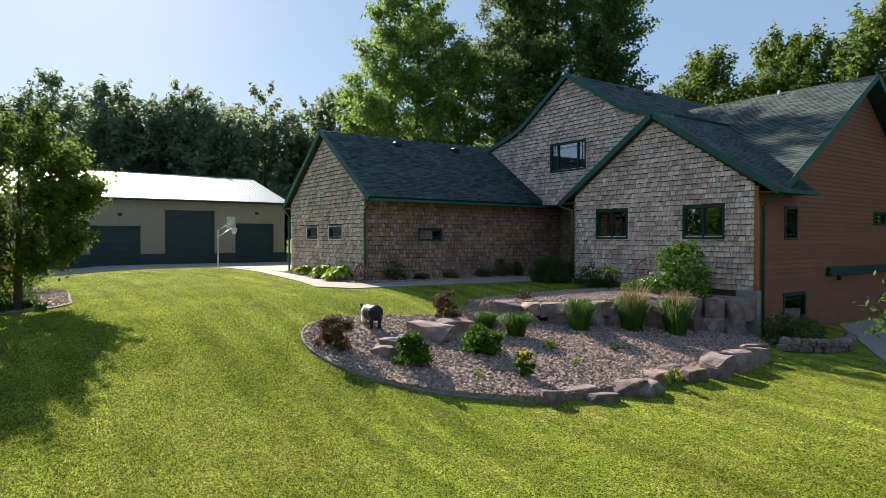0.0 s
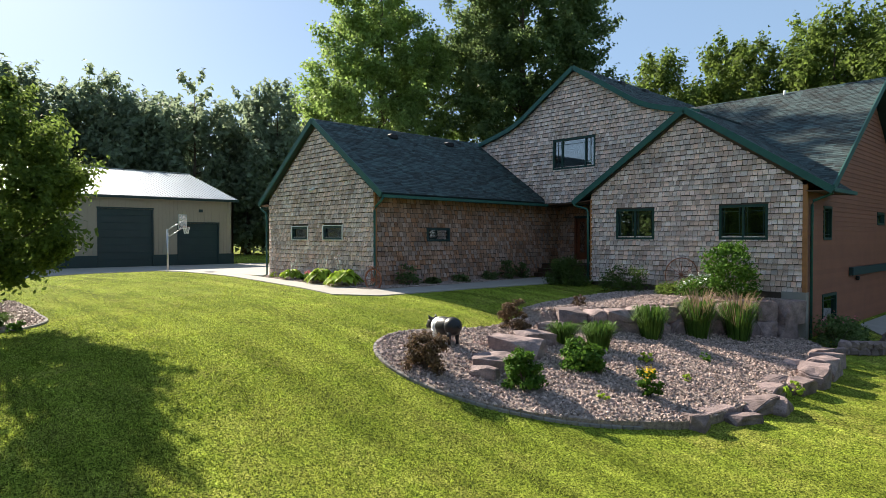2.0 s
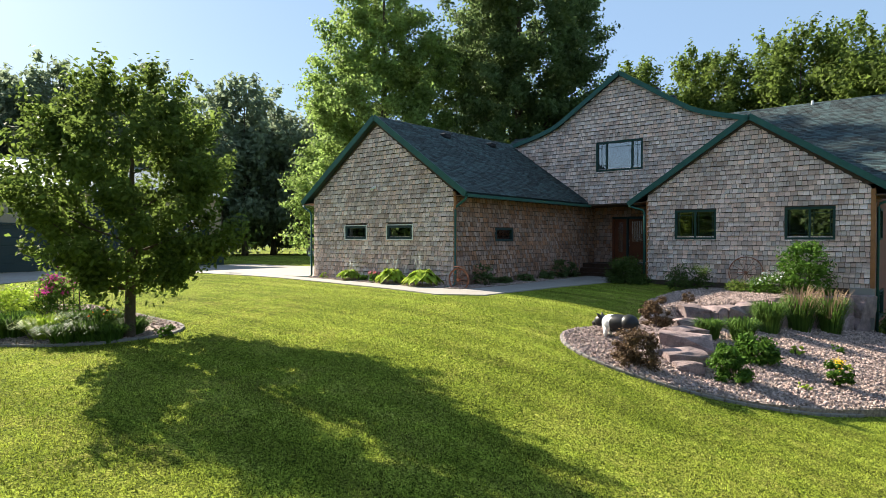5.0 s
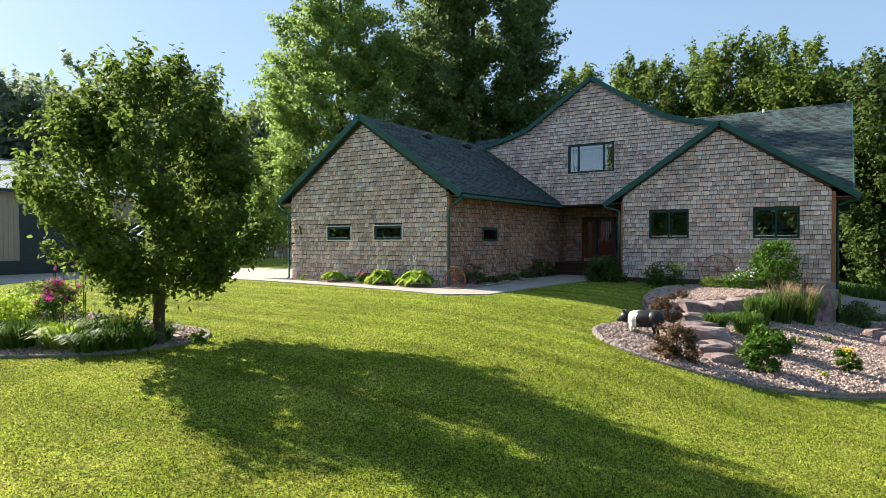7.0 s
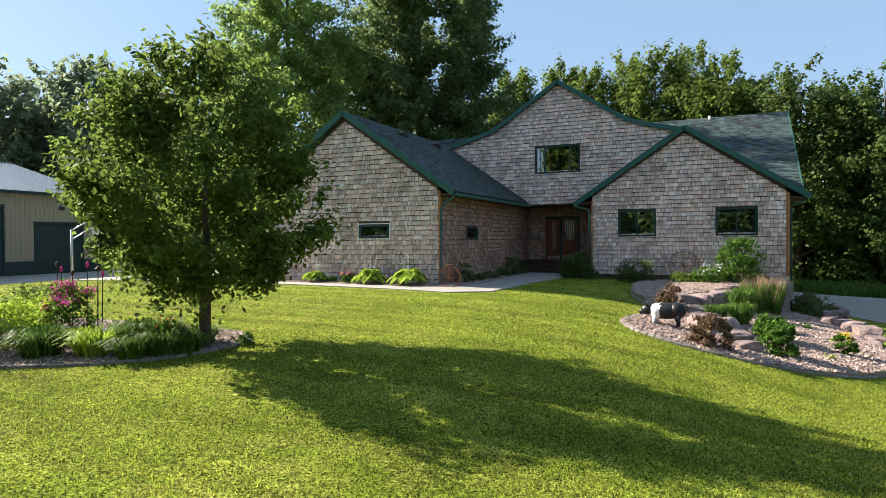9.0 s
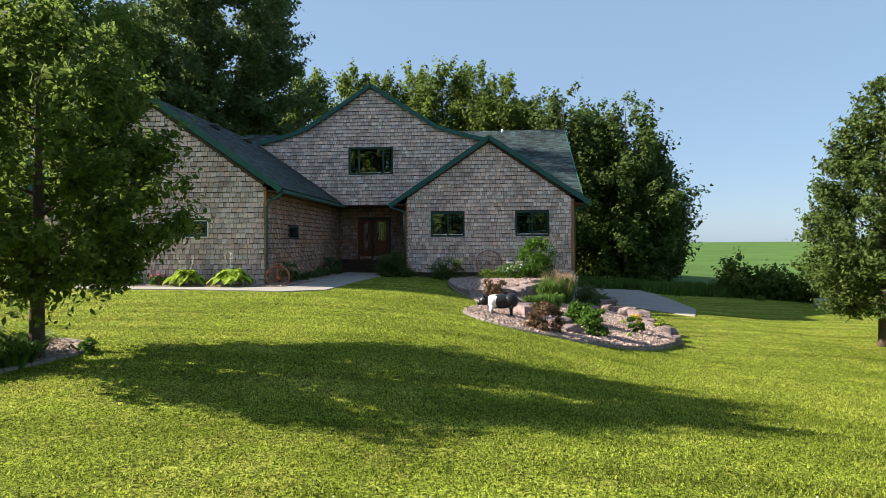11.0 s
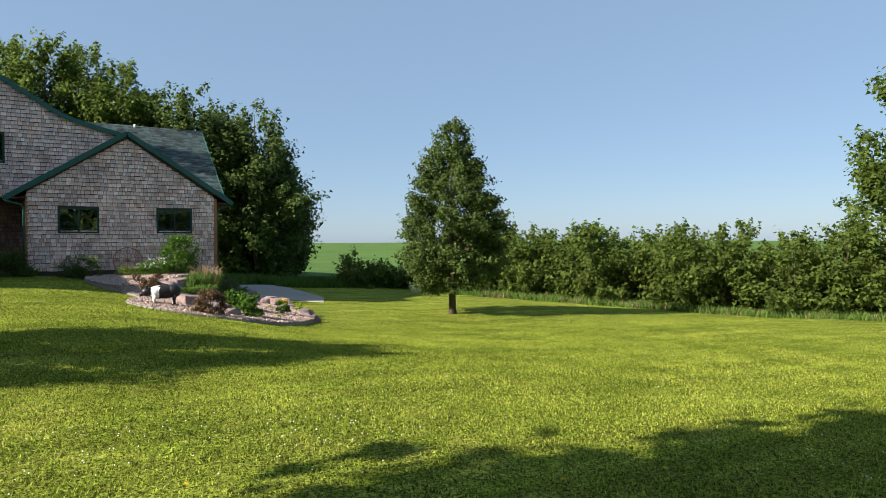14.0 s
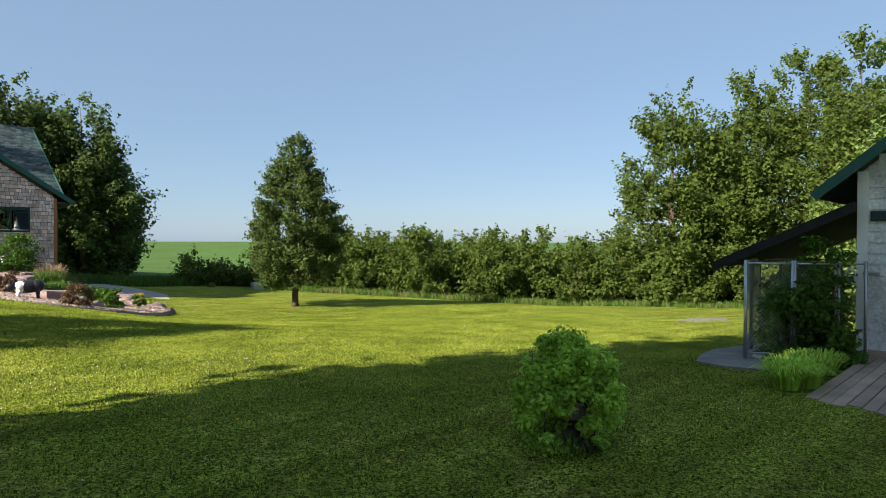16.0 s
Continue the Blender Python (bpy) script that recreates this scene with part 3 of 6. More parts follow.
for g in gwin:
    window(house, (0, 13.35, 0), X, NORTH, *g, casing=M_DKPANEL)
    bm = bmesh.new()
    for a, b in (((g[0] - 0.05, 13.29, g[1] - 0.05), (g[2] + 0.05, 13.29, g[1] - 0.05)), ((g[0] - 0.05, 13.29, g[3] + 0.05), (g[2] + 0.05, 13.29, g[3] + 0.05)), ((g[0] - 0.05, 13.29, g[1] - 0.05), (g[0] - 0.05, 13.29, g[3] + 0.05)), ((g[2] + 0.05, 13.29, g[1] - 0.05), (g[2] + 0.05, 13.29, g[3] + 0.05))):
        bar(bm, a, b, 0.035, 0.035)
    part("casing", bm, M_WHITE, house, "thin white window casing")
GS = [(13.35, 0.4), (25.6, 0.4), (25.6, 4.7), (13.35, 4.7)]
swin = [(16.15, 2.63, 17.5, 3.17)]
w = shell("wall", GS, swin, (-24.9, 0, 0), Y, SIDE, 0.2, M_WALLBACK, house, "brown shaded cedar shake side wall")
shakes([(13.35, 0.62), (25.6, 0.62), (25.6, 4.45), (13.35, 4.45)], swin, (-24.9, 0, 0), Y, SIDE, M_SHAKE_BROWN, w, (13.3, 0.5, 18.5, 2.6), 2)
window(house, (-24.9, 0, 0), Y, SIDE, *swin[0], casing=M_DKPANEL)
shell("wall", [(13.35, 0.4), (36.8, 0.4), (36.8, 4.7), (13.35, 4.7)], [], (-33.8, 0, 0), Y, (-1, 0, 0), 0.2, M_SHAKE, house)
bmc = box(bmesh.new(), -24.93, 13.31, 0.7, -24.83, 13.42, 4.6)
part("corner_board", bmc, M_CEDAR, house, "cedar corner board")
roof_plane((-24.22, 13.15, 4.56), (-24.22, 23.6, 4.56), (-29.35, 28.4, 8.17), (-29.35, 13.15, 8.17), house, "dark green asphalt shingle roof", seed=1)
roof_plane((-34.48, 13.15, 4.56), (-34.48, 23.6, 4.56), (-29.35, 28.4, 8.17), (-29.35, 13.15, 8.17), house, "dark green asphalt shingle roof", seed=2)
for s in (-1, 1):
    fascia("rake_board", [(-29.35, 13.13, 8.10), (-29.35 + s * 5.17, 13.13, 4.46)], 0.05, 0.24, M_GREEN, house, "green painted rake board")
    part("soffit", prism(bmesh.new(), [(-29.35 + s * 4.45, 4.44), (-29.35 + s * 5.12, 4.38), (-29.35 + s * 5.12, 4.41), (-29.35 + s * 4.45, 4.47)], "y", 13.18, 23.6), M_SOFFIT, house)
def gutter(a, b):
    bm = bmesh.new()
    for off in (0.0, 0.11):
        bar(bm, (a[0] + off * a[3], a[1] + off * a[4], a[2]), (b[0] + off * a[3], b[1] + off * a[4], b[2]), 0.015, 0.12)
    bar(bm, (a[0] + 0.055 * a[3], a[1] + 0.055 * a[4], a[2] - 0.055), (b[0] + 0.055 * a[3], b[1] + 0.055 * a[4], b[2] - 0.055), 0.12, 0.012)
    bmesh.ops.recalc_face_normals(bm, faces=bm.faces)
    part("gutter", bm, M_GREEN, house, "green metal eaves gutter")
gutter((-24.22, 13.18, 4.42, 1, 0), (-24.22, 23.7, 4.42))
gutter((-34.48, 13.18, 4.42, -1, 0), (-34.48, 23.7, 4.42))
for x, s in ((-24.78, 1), (-33.92, -1)):
    pipe("downspout", [(x + s * 0.6, 13.22, 4.36), (x + s * 0.5, 13.22, 4.25), (x + s * 0.06, 13.25, 4.0), (x, 13.25, 3.85), (x, 13.25, 0.9), (x - s * 0.02, 13.0, 0.82), (x - s * 0.05, 12.5, 0.79)], 0.05, M_GREEN, house, "green metal downspout")

# upper gable with the bell-shaped roofline
CX = -22.64
def bell(s):
    return [(CX + s * 6.3, 8.06), (CX + s * 5.0, 8.39), (CX + s * 4.15, 8.64), (CX + s * 3.6, 8.86), (CX + s * 3.15, 9.12), (CX, 11.17)]
MAIN = [(CX - 6.1, 4.5), (CX + 6.1, 4.5)] + [(u, z - 0.12) for u, z in bell(1)[:-1]] + [(CX, 11.02)] + [(u, z - 0.12) for u, z in bell(-1)[:-1][::-1]]
mwin = [(-23.9, 6.21, -21.45, 7.68)]
w = shell("wall", MAIN, mwin, (0, 23.87, 0), X, NORTH, 0.2, M_WALLBACK, house, "grey cedar shake upper gable wall")
shakes([(u, max(4.52, z - 0.06)) for u, z in MAIN], mwin, (0, 23.87, 0), X, NORTH, M_SHAKE, w, (-26.0, 5.0, -19.5, 6.1), 3)
window(house, (0, 23.87, 0), X, NORTH, *mwin[0], bars=(0.22, 0.78), rows=[(0.11, 0.05, 0.11, 0.95), (0.89, 0.05, 0.89, 0.95), (0.03, 0.82, 0.97, 0.82), (0.03, 0.2, 0.2, 0.2), (0.8, 0.2, 0.97, 0.2)])
for s in (-1, 1):
    pts = bell(s)
    for k, (p, q) in enumerate(zip(pts, pts[1:])):
        roof_plane((p[0], 23.69, p[1]), (p[0], 36.5, p[1]), (q[0], 36.5, q[1]), (q[0], 23.69, q[1]), house, thick=0.12, seed=10 + k)
    fascia("rake_board", [(u, 23.67, z - 0.07) for u, z in pts], 0.05, 0.22, M_GREEN, house, "green painted rake board")
    shell("wall", [(23.87, 5.0), (30.0, 5.0), (30.0, 8.0), (23.87, 8.0)], [], (CX + s * 6.0, 0, 0), Y, (s, 0, 0), 0.15, M_SHAKE, house)

# front gable wing
FR = [(-20.46, 0.3), (-11.85, 0.3), (-11.85, 4.78), (-16.18, 7.68), (-20.46, 4.81)]
fwin = [(-19.18, 2.72, -17.46, 3.97), (-14.79, 2.72, -13.09, 3.97)]
w = shell("wall", FR, fwin, (0, 22.07, 0), X, NORTH, 0.2, M_WALLBACK, house, "weathered grey cedar shake gable wall")
shakes([(-20.46, 0.85), (-11.93, 0.85), (-11.93, 4.66), (-16.18, 7.55), (-20.46, 4.68)], fwin, (0, 22.07, 0), X, NORTH, M_SHAKE, w, (-17.4, 0.8, -11.8, 2.7), 4)
for g in fwin:
    window(house, (0, 22.07, 0), X, NORTH, *g, bars=(0.5,), rows=[(0.04, 0.83, 0.96, 0.83), (0.09, 0.05, 0.09, 0.95), (0.42, 0.05, 0.42, 0.95), (0.58, 0.05, 0.58, 0.95), (0.91, 0.05, 0.91, 0.95), (0.04, 0.17, 0.96, 0.17)])
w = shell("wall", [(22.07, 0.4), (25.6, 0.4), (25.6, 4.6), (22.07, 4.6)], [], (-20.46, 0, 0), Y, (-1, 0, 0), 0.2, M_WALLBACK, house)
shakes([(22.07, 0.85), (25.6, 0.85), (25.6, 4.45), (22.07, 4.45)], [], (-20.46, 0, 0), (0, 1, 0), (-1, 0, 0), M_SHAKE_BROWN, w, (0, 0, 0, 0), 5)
boxed("foundation", -12.6, 22.0, -1.4, -11.8, 22.3, 0.88, M_CONC, house, 0.01, "bare concrete foundation")
boxed("corner_board", -11.95, 22.0, 0.88, -11.80, 22.12, 4.6, M_CEDAR, house, 0.005, "cedar corner board")
boxed("corner_board", -20.52, 22.03, 0.85, -20.42, 22.12, 4.5, M_CEDAR, house, 0.005, "cedar corner board")
roof_plane((-11.07, 21.88, 4.45), (-11.07, 24.75, 4.45), (-16.15, 28.0, 7.88), (-16.15, 21.88, 7.88), house, "dark green asphalt shingle roof", seed=21)
roof_plane((-21.28, 21.88, 4.45), (-21.28, 24.2, 4.45), (-16.15, 28.0, 7.88), (-16.15, 21.88, 7.88), house, "dark green asphalt shingle roof", seed=22)
for s in (-1, 1):
    fascia("rake_board", [(-16.15, 21.86, 7.81), (-16.15 + s * 5.16, 21.86, 4.35)], 0.05, 0.24, M_GREEN, house, "green painted rake board")
part("soffit", prism(bmesh.new(), [(-21.26, 4.34), (-20.46, 4.42), (-20.46, 4.45), (-21.26, 4.37)], "y", 21.9, 23.9), M_SOFFIT, house)
part("soffit", prism(bmesh.new(), [(-11.82, 4.36), (-11.06, 4.32), (-11.06, 4.36), (-11.82, 4.4)], "y", 21.9, 24.7), M_SOFFIT, house)
gutter((-11.08, 21.9, 4.38, 1, 0), (-11.08, 24.72, 4.38))
gutter((-21.3, 21.9, 4.38, -1, 0), (-21.3, 23.8, 4.38))
pipe("downspout", [(-21.32, 21.95, 4.3), (-21.15, 21.96, 4.2), (-20.66, 21.97, 4.05), (-20.58, 21.97, 3.9), (-20.58, 21.97, 0.85)], 0.05, M_GREEN, house, "green metal downspout")
pipe("downspout", [(-11.1, 22.2, 4.3), (-11.3, 22.25, 4.2), (-11.7, 22.3, 4.05), (-11.74, 22.3, 3.9), (-11.74, 22.3, -0.9)], 0.05, M_GREEN, house, "green metal downspout")

# rust-red end wall
END = [(22.07, -1.6), (36.8, -1.6), (36.8, 4.6), (30.4, 9.42), (23.4, 4.78), (22.07, 4.78)]
ewin = [(23.93, 2.71, 24.89, 3.92), (31.85, 3.37, 33.1, 3.9), (23.88, -0.44, 25.6, 0.66)]
w = shell("wall", END, ewin, (-11.85, 0, 0), Y, SIDE, 0.2, M_WALLBACK, house, "rust-red lap sided gable end wall")
def lap_boards():
    z = -1.45
    while z < 9.3:
        zt = z + 0.185
        lo = 22.12 if z < 4.5 else 23.5 + (z + 0.1 - 4.72) / (9.35 - 4.72) * 6.85
        hi = 36.8 if z < 4.5 else 36.8 - (z + 0.1 - 4.6) / 4.75 * 6.4
        cuts = [lo, hi]
        for a, b, c, d in ewin:
            if b - 0.05 < z + 0.09 < d + 0.02 and lo < a and c < hi:
                cuts += [a - 0.02, c + 0.02]
        cuts.sort()
        for a, b in zip(cuts[::2], cuts[1::2]):
            if b - a > 0.1:
                bm = bmesh.new()
                v = [bm.verts.new(p) for p in ((-11.85, a, z), (-11.85, b, z), (-11.82, b, z), (-11.82, a, z), (-11.85, a, zt), (-11.85, b, zt), (-11.842, b, zt), (-11.842, a, zt))]
                for f in ((0, 1, 2, 3), (3, 2, 6, 7), (0, 3, 7, 4), (1, 5, 6, 2), (4, 7, 6, 5)):
                    bm.faces.new([v[i] for i in f])
                part("siding_board", bm, M_SIDING, w)
        z += 0.18
lap_boards()
window(house, (-11.85, 0, 0), Y, SIDE, *ewin[0], rows=[(0.2, 0.05, 0.2, 0.95), (0.8, 0.05, 0.8, 0.95), (0.05, 0.85, 0.95, 0.85), (0.05, 0.15, 0.95, 0.15)])
for e in ewin[1:]:
    window(house, (-11.85, 0, 0), Y, SIDE, *e, rows=[(0.05, 0.8, 0.95, 0.8)])
boxed("ledger_beam", -11.82, 27.3, 1.25, -11.66, 36.2, 1.58, M_DKPANEL, house, 0.015, "dark steel beam along the wall")
boxed("wall_lamp", -11.82, 28.28, 1.02, -11.68, 28.44, 1.2, M_BLACK, house, 0.03, "small dark wall lamp")
roof_plane((-11.22, 22.75, 4.58), (-17.2, 22.75, 4.58), (-17.2, 30.4, 9.67), (-11.22, 30.4, 9.67), house, "dark green asphalt shingle roof", seed=31)
roof_plane((-28.4, 23.1, 4.5), (-33.3, 23.1, 4.5), (-33.3, 30.4, 9.67), (-28.4, 30.4, 9.67), house, seed=32)
roof_plane((-17.1, 28.2, 8.2), (-28.5, 28.2, 8.2), (-28.5, 30.4, 9.67), (-17.1, 30.4, 9.67), house, seed=34)
roof_plane((-11.22, 37.6, 4.5), (-33.3, 37.6, 4.5), (-33.3, 30.4, 9.67), (-11.22, 30.4, 9.67), house, seed=33)
fascia("rake_board", [(-11.19, 22.72, 4.5), (-11.19, 30.4, 9.6), (-11.19, 37.65, 4.42)], 0.05, 0.24, M_GREEN, house, "green painted rake board")
shell("wall", [(-33.8, -1.6), (-11.85, -1.6), (-11.85, 4.6), (-33.8, 4.6)], [], (0, 36.8, 0), X, (0, 1, 0), 0.2, M_SIDING, house)
boxed("floor", -33.7, 13.6, 0.75, -25.1, 36.6, 0.85, M_CONC, house)
boxed("floor", -25.1, 25.8, 0.75, -12.05, 36.6, 0.85, M_CONC, house)
boxed("floor", -20.2, 22.3, 0.75, -12.05, 25.8, 0.85, M_CONC, house)
for x, y, z in ((-28.6, 17.2, 7.72), (-28.6, 21.0, 7.72), (-22.0, 27.0, 10.75), (-22.0, 29.4, 10.75)):
    part("roof_vent", box(bmesh.new(), x - 0.2, y - 0.22, z - 0.14, x + 0.2, y + 0.22, z + 0.1, 0.04), M_BLACK, house, "low black roof vent")
pipe("vent_pipe", [(-15.2, 30.2, 9.4), (-15.2, 30.2, 9.74)], 0.06, M_WHITE, house, "short white vent pipe")

# porch and entry
PB = [(-24.9, 0.6), (-20.46, 0.6), (-20.46, 4.6), (-24.9, 4.6)]
pdoor = [(-23.72, 1.5, -21.9, 3.8)]
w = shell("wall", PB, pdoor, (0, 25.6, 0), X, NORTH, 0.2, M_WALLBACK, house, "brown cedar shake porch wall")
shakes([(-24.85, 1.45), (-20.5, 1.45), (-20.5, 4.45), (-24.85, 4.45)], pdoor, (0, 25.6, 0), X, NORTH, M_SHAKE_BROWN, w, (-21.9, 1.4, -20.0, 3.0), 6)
boxed("porch_ceiling", -24.9, 23.9, 4.46, -20.46, 25.6, 4.5, M_SOFFIT, house)
porch = thing("porch_steps", "dark brown wooden porch steps at the entry", "steps")
for k, (y0, z) in enumerate(((24.0, 1.42), (23.66, 1.2), (23.32, 0.98))):
    n = 9 if k == 0 else 2
    for i in range(n):
        boxed("tread_board", -24.75, y0 + i * 0.165, z - 0.04, -20.6, y0 + 0.155 + i * 0.165, z, M_DKWOOD, porch, 0.006)
    boxed("riser", -24.75, y0 + 0.03, z - 0.26, -20.6, y0 + 0.06, z - 0.042, M_DKWOOD, porch)
door = tagged(new("door_1"), "red-brown entry door with leaded glass and sidelight", "door", kind="structure")
boxed("door_frame", -23.78, 25.5, 1.45, -23.66, 25.66, 3.86, M_DOOR, door, 0.01)
boxed("door_frame", -22.98, 25.5, 1.45, -22.88, 25.66, 3.86, M_DKPANEL, door, 0.01)
boxed("door_frame", -21.96, 25.5, 1.45, -21.84, 25.66, 3.86, M_DKPANEL, door, 0.01)
boxed("lintel", -23.78, 25.5, 3.78, -21.84, 25.67, 3.9, M_DKPANEL, door, 0.01)
boxed("door_leaf", -22.88, 25.6, 1.5, -21.96, 25.65, 3.78, M_DOOR, door, 0.01, "red-brown panelled door leaf")
boxed("sidelight", -23.66, 25.6, 1.5, -22.98, 25.65, 3.78, M_DOOR, door, 0.01, "narrow sidelight panel")
for u0, z0, u1, z1 in ((-22.72, 2.55, -22.12, 3.65), (-23.45, 2.0, -23.2, 3.6)):
    boxed("glazing", u0, 25.585, z0, u1, 25.597, z1, M_GLASS, door)
for k in range(5):
    boxed("lead_bar", -22.72 + 0.12 * k + 0.05, 25.575, 2.55 + 0.22 * abs(k - 2), -22.70 + 0.12 * k + 0.05, 25.584, 3.65, M_STEEL, door)
boxed("threshold", -22.9, 25.42, 1.44, -21.9, 25.66, 1.5, M_STEEL, door, 0.01, "pale metal threshold")
pipe("handle", [(-22.82, 25.56, 2.35), (-22.82, 25.5, 2.38), (-22.82, 25.5, 2.62), (-22.82, 25.56, 2.65)], 0.015, M_STEEL, door)
light = thing("flood_light", "small white flood light under the gable", "lamp", at=(-29.46, 13.3, 5.0))
part("mount", box(bmesh.new(), -0.07, -0.05, -0.07, 0.07, 0.02, 0.07, 0.015), M_WHITE, light)
part("head", tube(bmesh.new(), [(0, -0.05, 0), (0, -0.13, -0.05), (0, -0.2, -0.1)], [0.03, 0.06, 0.085], 12), M_WHITE, light, smooth=True)

# ---- barn, hoop, driveway ----
barn = thing("pole_barn", "tan metal pole barn with dark green doors", "barn")
BX = -56.2
doors = [(5.45, 0.5, 8.95, 3.6), (10.95, 0.5, 14.85, 5.0), (16.8, 0.5, 20.15, 3.95)]
w = shell("wall", [(-9.0, 0.2), (21.5, 0.2), (21.5, 6.1), (-9.0, 6.1)], doors, (BX, 0, 0), Y, SIDE, 0.25, M_TAN, barn)
shell("wall", [(-78.0, 0.2), (BX, 0.2), (BX, 6.1), (-67.1, 9.0), (-78.0, 6.1)], [], (0, 21.5, 0), X, (0, 1, 0), 0.2, M_TAN, barn)
shell("wall", [(-78.0, 0.2), (BX, 0.2), (BX, 6.1), (-67.1, 9.0), (-78.0, 6.1)], [], (0, -9.0, 0), X, NORTH, 0.2, M_TAN, barn)
shell("wall", [(-9.0, 0.2), (21.5, 0.2), (21.5, 6.1), (-9.0, 6.1)], [], (-78.0, 0, 0), Y, (-1, 0, 0), 0.2, M_TAN, barn)
def ribs(y0, y1, z0, z1, step, material, depth, x):
    bm = bmesh.new()
    y = y0
    while y < y1:
        box(bm, x, y - 0.02, z0, x + depth, y + 0.02, z1)
        y += step
    return bm
part("siding_ribs", ribs(-9, 21.5, 5.05, 6.0, 0.3, M_TAN, 0.03, BX), M_TAN, barn)
last = -9.0
for a, b, c, d in doors + [(21.5, 0, 0, 0)]:
    if a - last > 0.1:
        boxed("wainscot", BX, last, 0.35, BX + 0.03, a, 1.42, M_DKPANEL, barn, 0.0, "dark green metal wainscot")
        part("siding_ribs", ribs(last + 0.15, a, 1.44, 5.04, 0.3, M_TAN, 0.03, BX), M_TAN, barn)
    last = c
for a, b, c, d in doors:
    if d < 5:
        part("siding_ribs", ribs(a + 0.1, c, d + 0.1, 5.04, 0.3, M_TAN, 0.03, BX), M_TAN, barn)
    dd = boxed("overhead_door", BX - 0.12, a, b - 0.1, BX - 0.06, c, d, M_DKPANEL, barn, 0.0, "dark green overhead door")
    z = b
    while z < d - 0.05:
        boxed("door_panel", BX - 0.06, a + 0.02, z + 0.012, BX - 0.035, c - 0.02, min(z + 0.55, d), M_DKPANEL, dd, 0.01)
        z += 0.57
    bm = bmesh.new()
    for p, q in (((BX + 0.03, a, b - 0.1), (BX + 0.03, a, d)), ((BX + 0.03, c, b - 0.1), (BX + 0.03, c, d)), ((BX + 0.03, a - 0.08, d + 0.06), (BX + 0.03, c + 0.08, d + 0.06))):
        bar(bm, p, q, 0.1, 0.1)
    part("door_trim", bm, M_DKPANEL, barn)
for y, z in ((7.5, 4.65), (18.65, 5.0)):
    boxed("wall_lamp", BX, y - 0.15, z - 0.12, BX + 0.15, y + 0.15, z + 0.12, M_DKPANEL, barn, 0.02, "small dark wall lamp")
for xe in (-55.8, -78.4):
    bm = bmesh.new()
    pts = [(xe, -9.3, 5.98), (xe, 21.8, 5.98), (-67.1, 21.8, 9.12), (-67.1, -9.3, 9.12)]
    a = [bm.verts.new(p) for p in pts]
    b = [bm.verts.new((p[0], p[1], p[2] - 0.08)) for p in pts]
    bm.faces.new(a)
    bm.faces.new(b[::-1])
    for i in range(4):
        bm.faces.new((a[i], b[i], b[(i + 1) % 4], a[(i + 1) % 4]))
    bmesh.ops.recalc_face_normals(bm, faces=bm.faces)
    slope = part("roof", bm, M_METALROOF, barn, "bare ribbed metal roof")
    rib = bar(bmesh.new(), (xe, -9.25, 6.0), (-67.1, -9.25, 9.14), 0.05, 0.04)
    bmesh.ops.recalc_face_normals(rib, faces=rib.faces)
    first = part("rib", rib, M_METALROOF, slope)
    for k in range(1, 104):
        ob = new("rib", first.data)
        ob.parent = slope
        ob.location.y = 0.3 * k
fascia("eave_trim", [(-55.78, -9.3, 5.92), (-55.78, 21.8, 5.92)], 0.05, 0.2, M_DKPANEL, barn, "dark eave trim")
fascia("ridge_cap", [(-67.1, -9.3, 9.15), (-67.1, 21.8, 9.15)], 0.4, 0.05, M_METALROOF, barn)

def draped(name, outline, lift, material, label, category, step=0.5, kind="structure", edge=0.12):
    """A paved or gravelled surface with an outline of (x, y) points that follows the ground, with a skirt down into it."""
    xs, ys = [p[0] for p in outline], [p[1] for p in outline]
    bm = bmesh.new()
    vs = [bm.verts.new((x, y, 0)) for x, y in outline]
    bm.faces.new(vs)
    x = math.floor(min(xs)) + step
    while x < max(xs):
        bmesh.ops.bisect_plane(bm, geom=bm.verts[:] + bm.edges[:] + bm.faces[:], plane_co=(x, 0, 0), plane_no=(1, 0, 0))
        x += step
    y = math.floor(min(ys)) + step
    while y < max(ys):
        bmesh.ops.bisect_plane(bm, geom=bm.verts[:] + bm.edges[:] + bm.faces[:], plane_co=(0, y, 0), plane_no=(0, 1, 0))
        y += step
    rim = [e for e in bm.edges if e.is_boundary]
    made = bmesh.ops.extrude_edge_only(bm, edges=rim)
    low = {g for g in made["geom"] if isinstance(g, bmesh.types.BMVert)}
    for v in bm.verts:
        h = lift(v.co.x, v.co.y) if callable(lift) else float(ground_z(v.co.x, v.co.y)) + lift
        v.co.z = h - (edge + 0.1 if v in low else 0)
    bmesh.ops.recalc_face_normals(bm, faces=bm.faces)
    return tagged(part(name, bm, material), label, category, kind=kind)


def ring_of(points, n=6):
    """A closed smooth line through points."""
    out = []
    m = len(points)
    for i in range(m):
        p0, p1, p2, p3 = (Vector((*points[(i + k - 1) % m], 0)) for k in range(4))
        for s in range(n):
            t = s / n
            q = 0.5 * (2 * p1 + (p2 - p0) * t + (2 * p0 - 5 * p1 + 4 * p2 - p3) * t * t + (3 * p1 - p0 - 3 * p2 + p3) * t ** 3)
            out.append((q.x, q.y))
    return out


draped("pavement_1", [(-56.1, -9), (-46.6, -9), (-46.6, 12), (-43, 12.6), (-38, 12.2), (-34.2, 13.4), (-34.2, 22), (-38, 23), (-56.1, 24)], 0.03, M_CONC, "pale concrete apron before the barn", "driveway", 1.0)
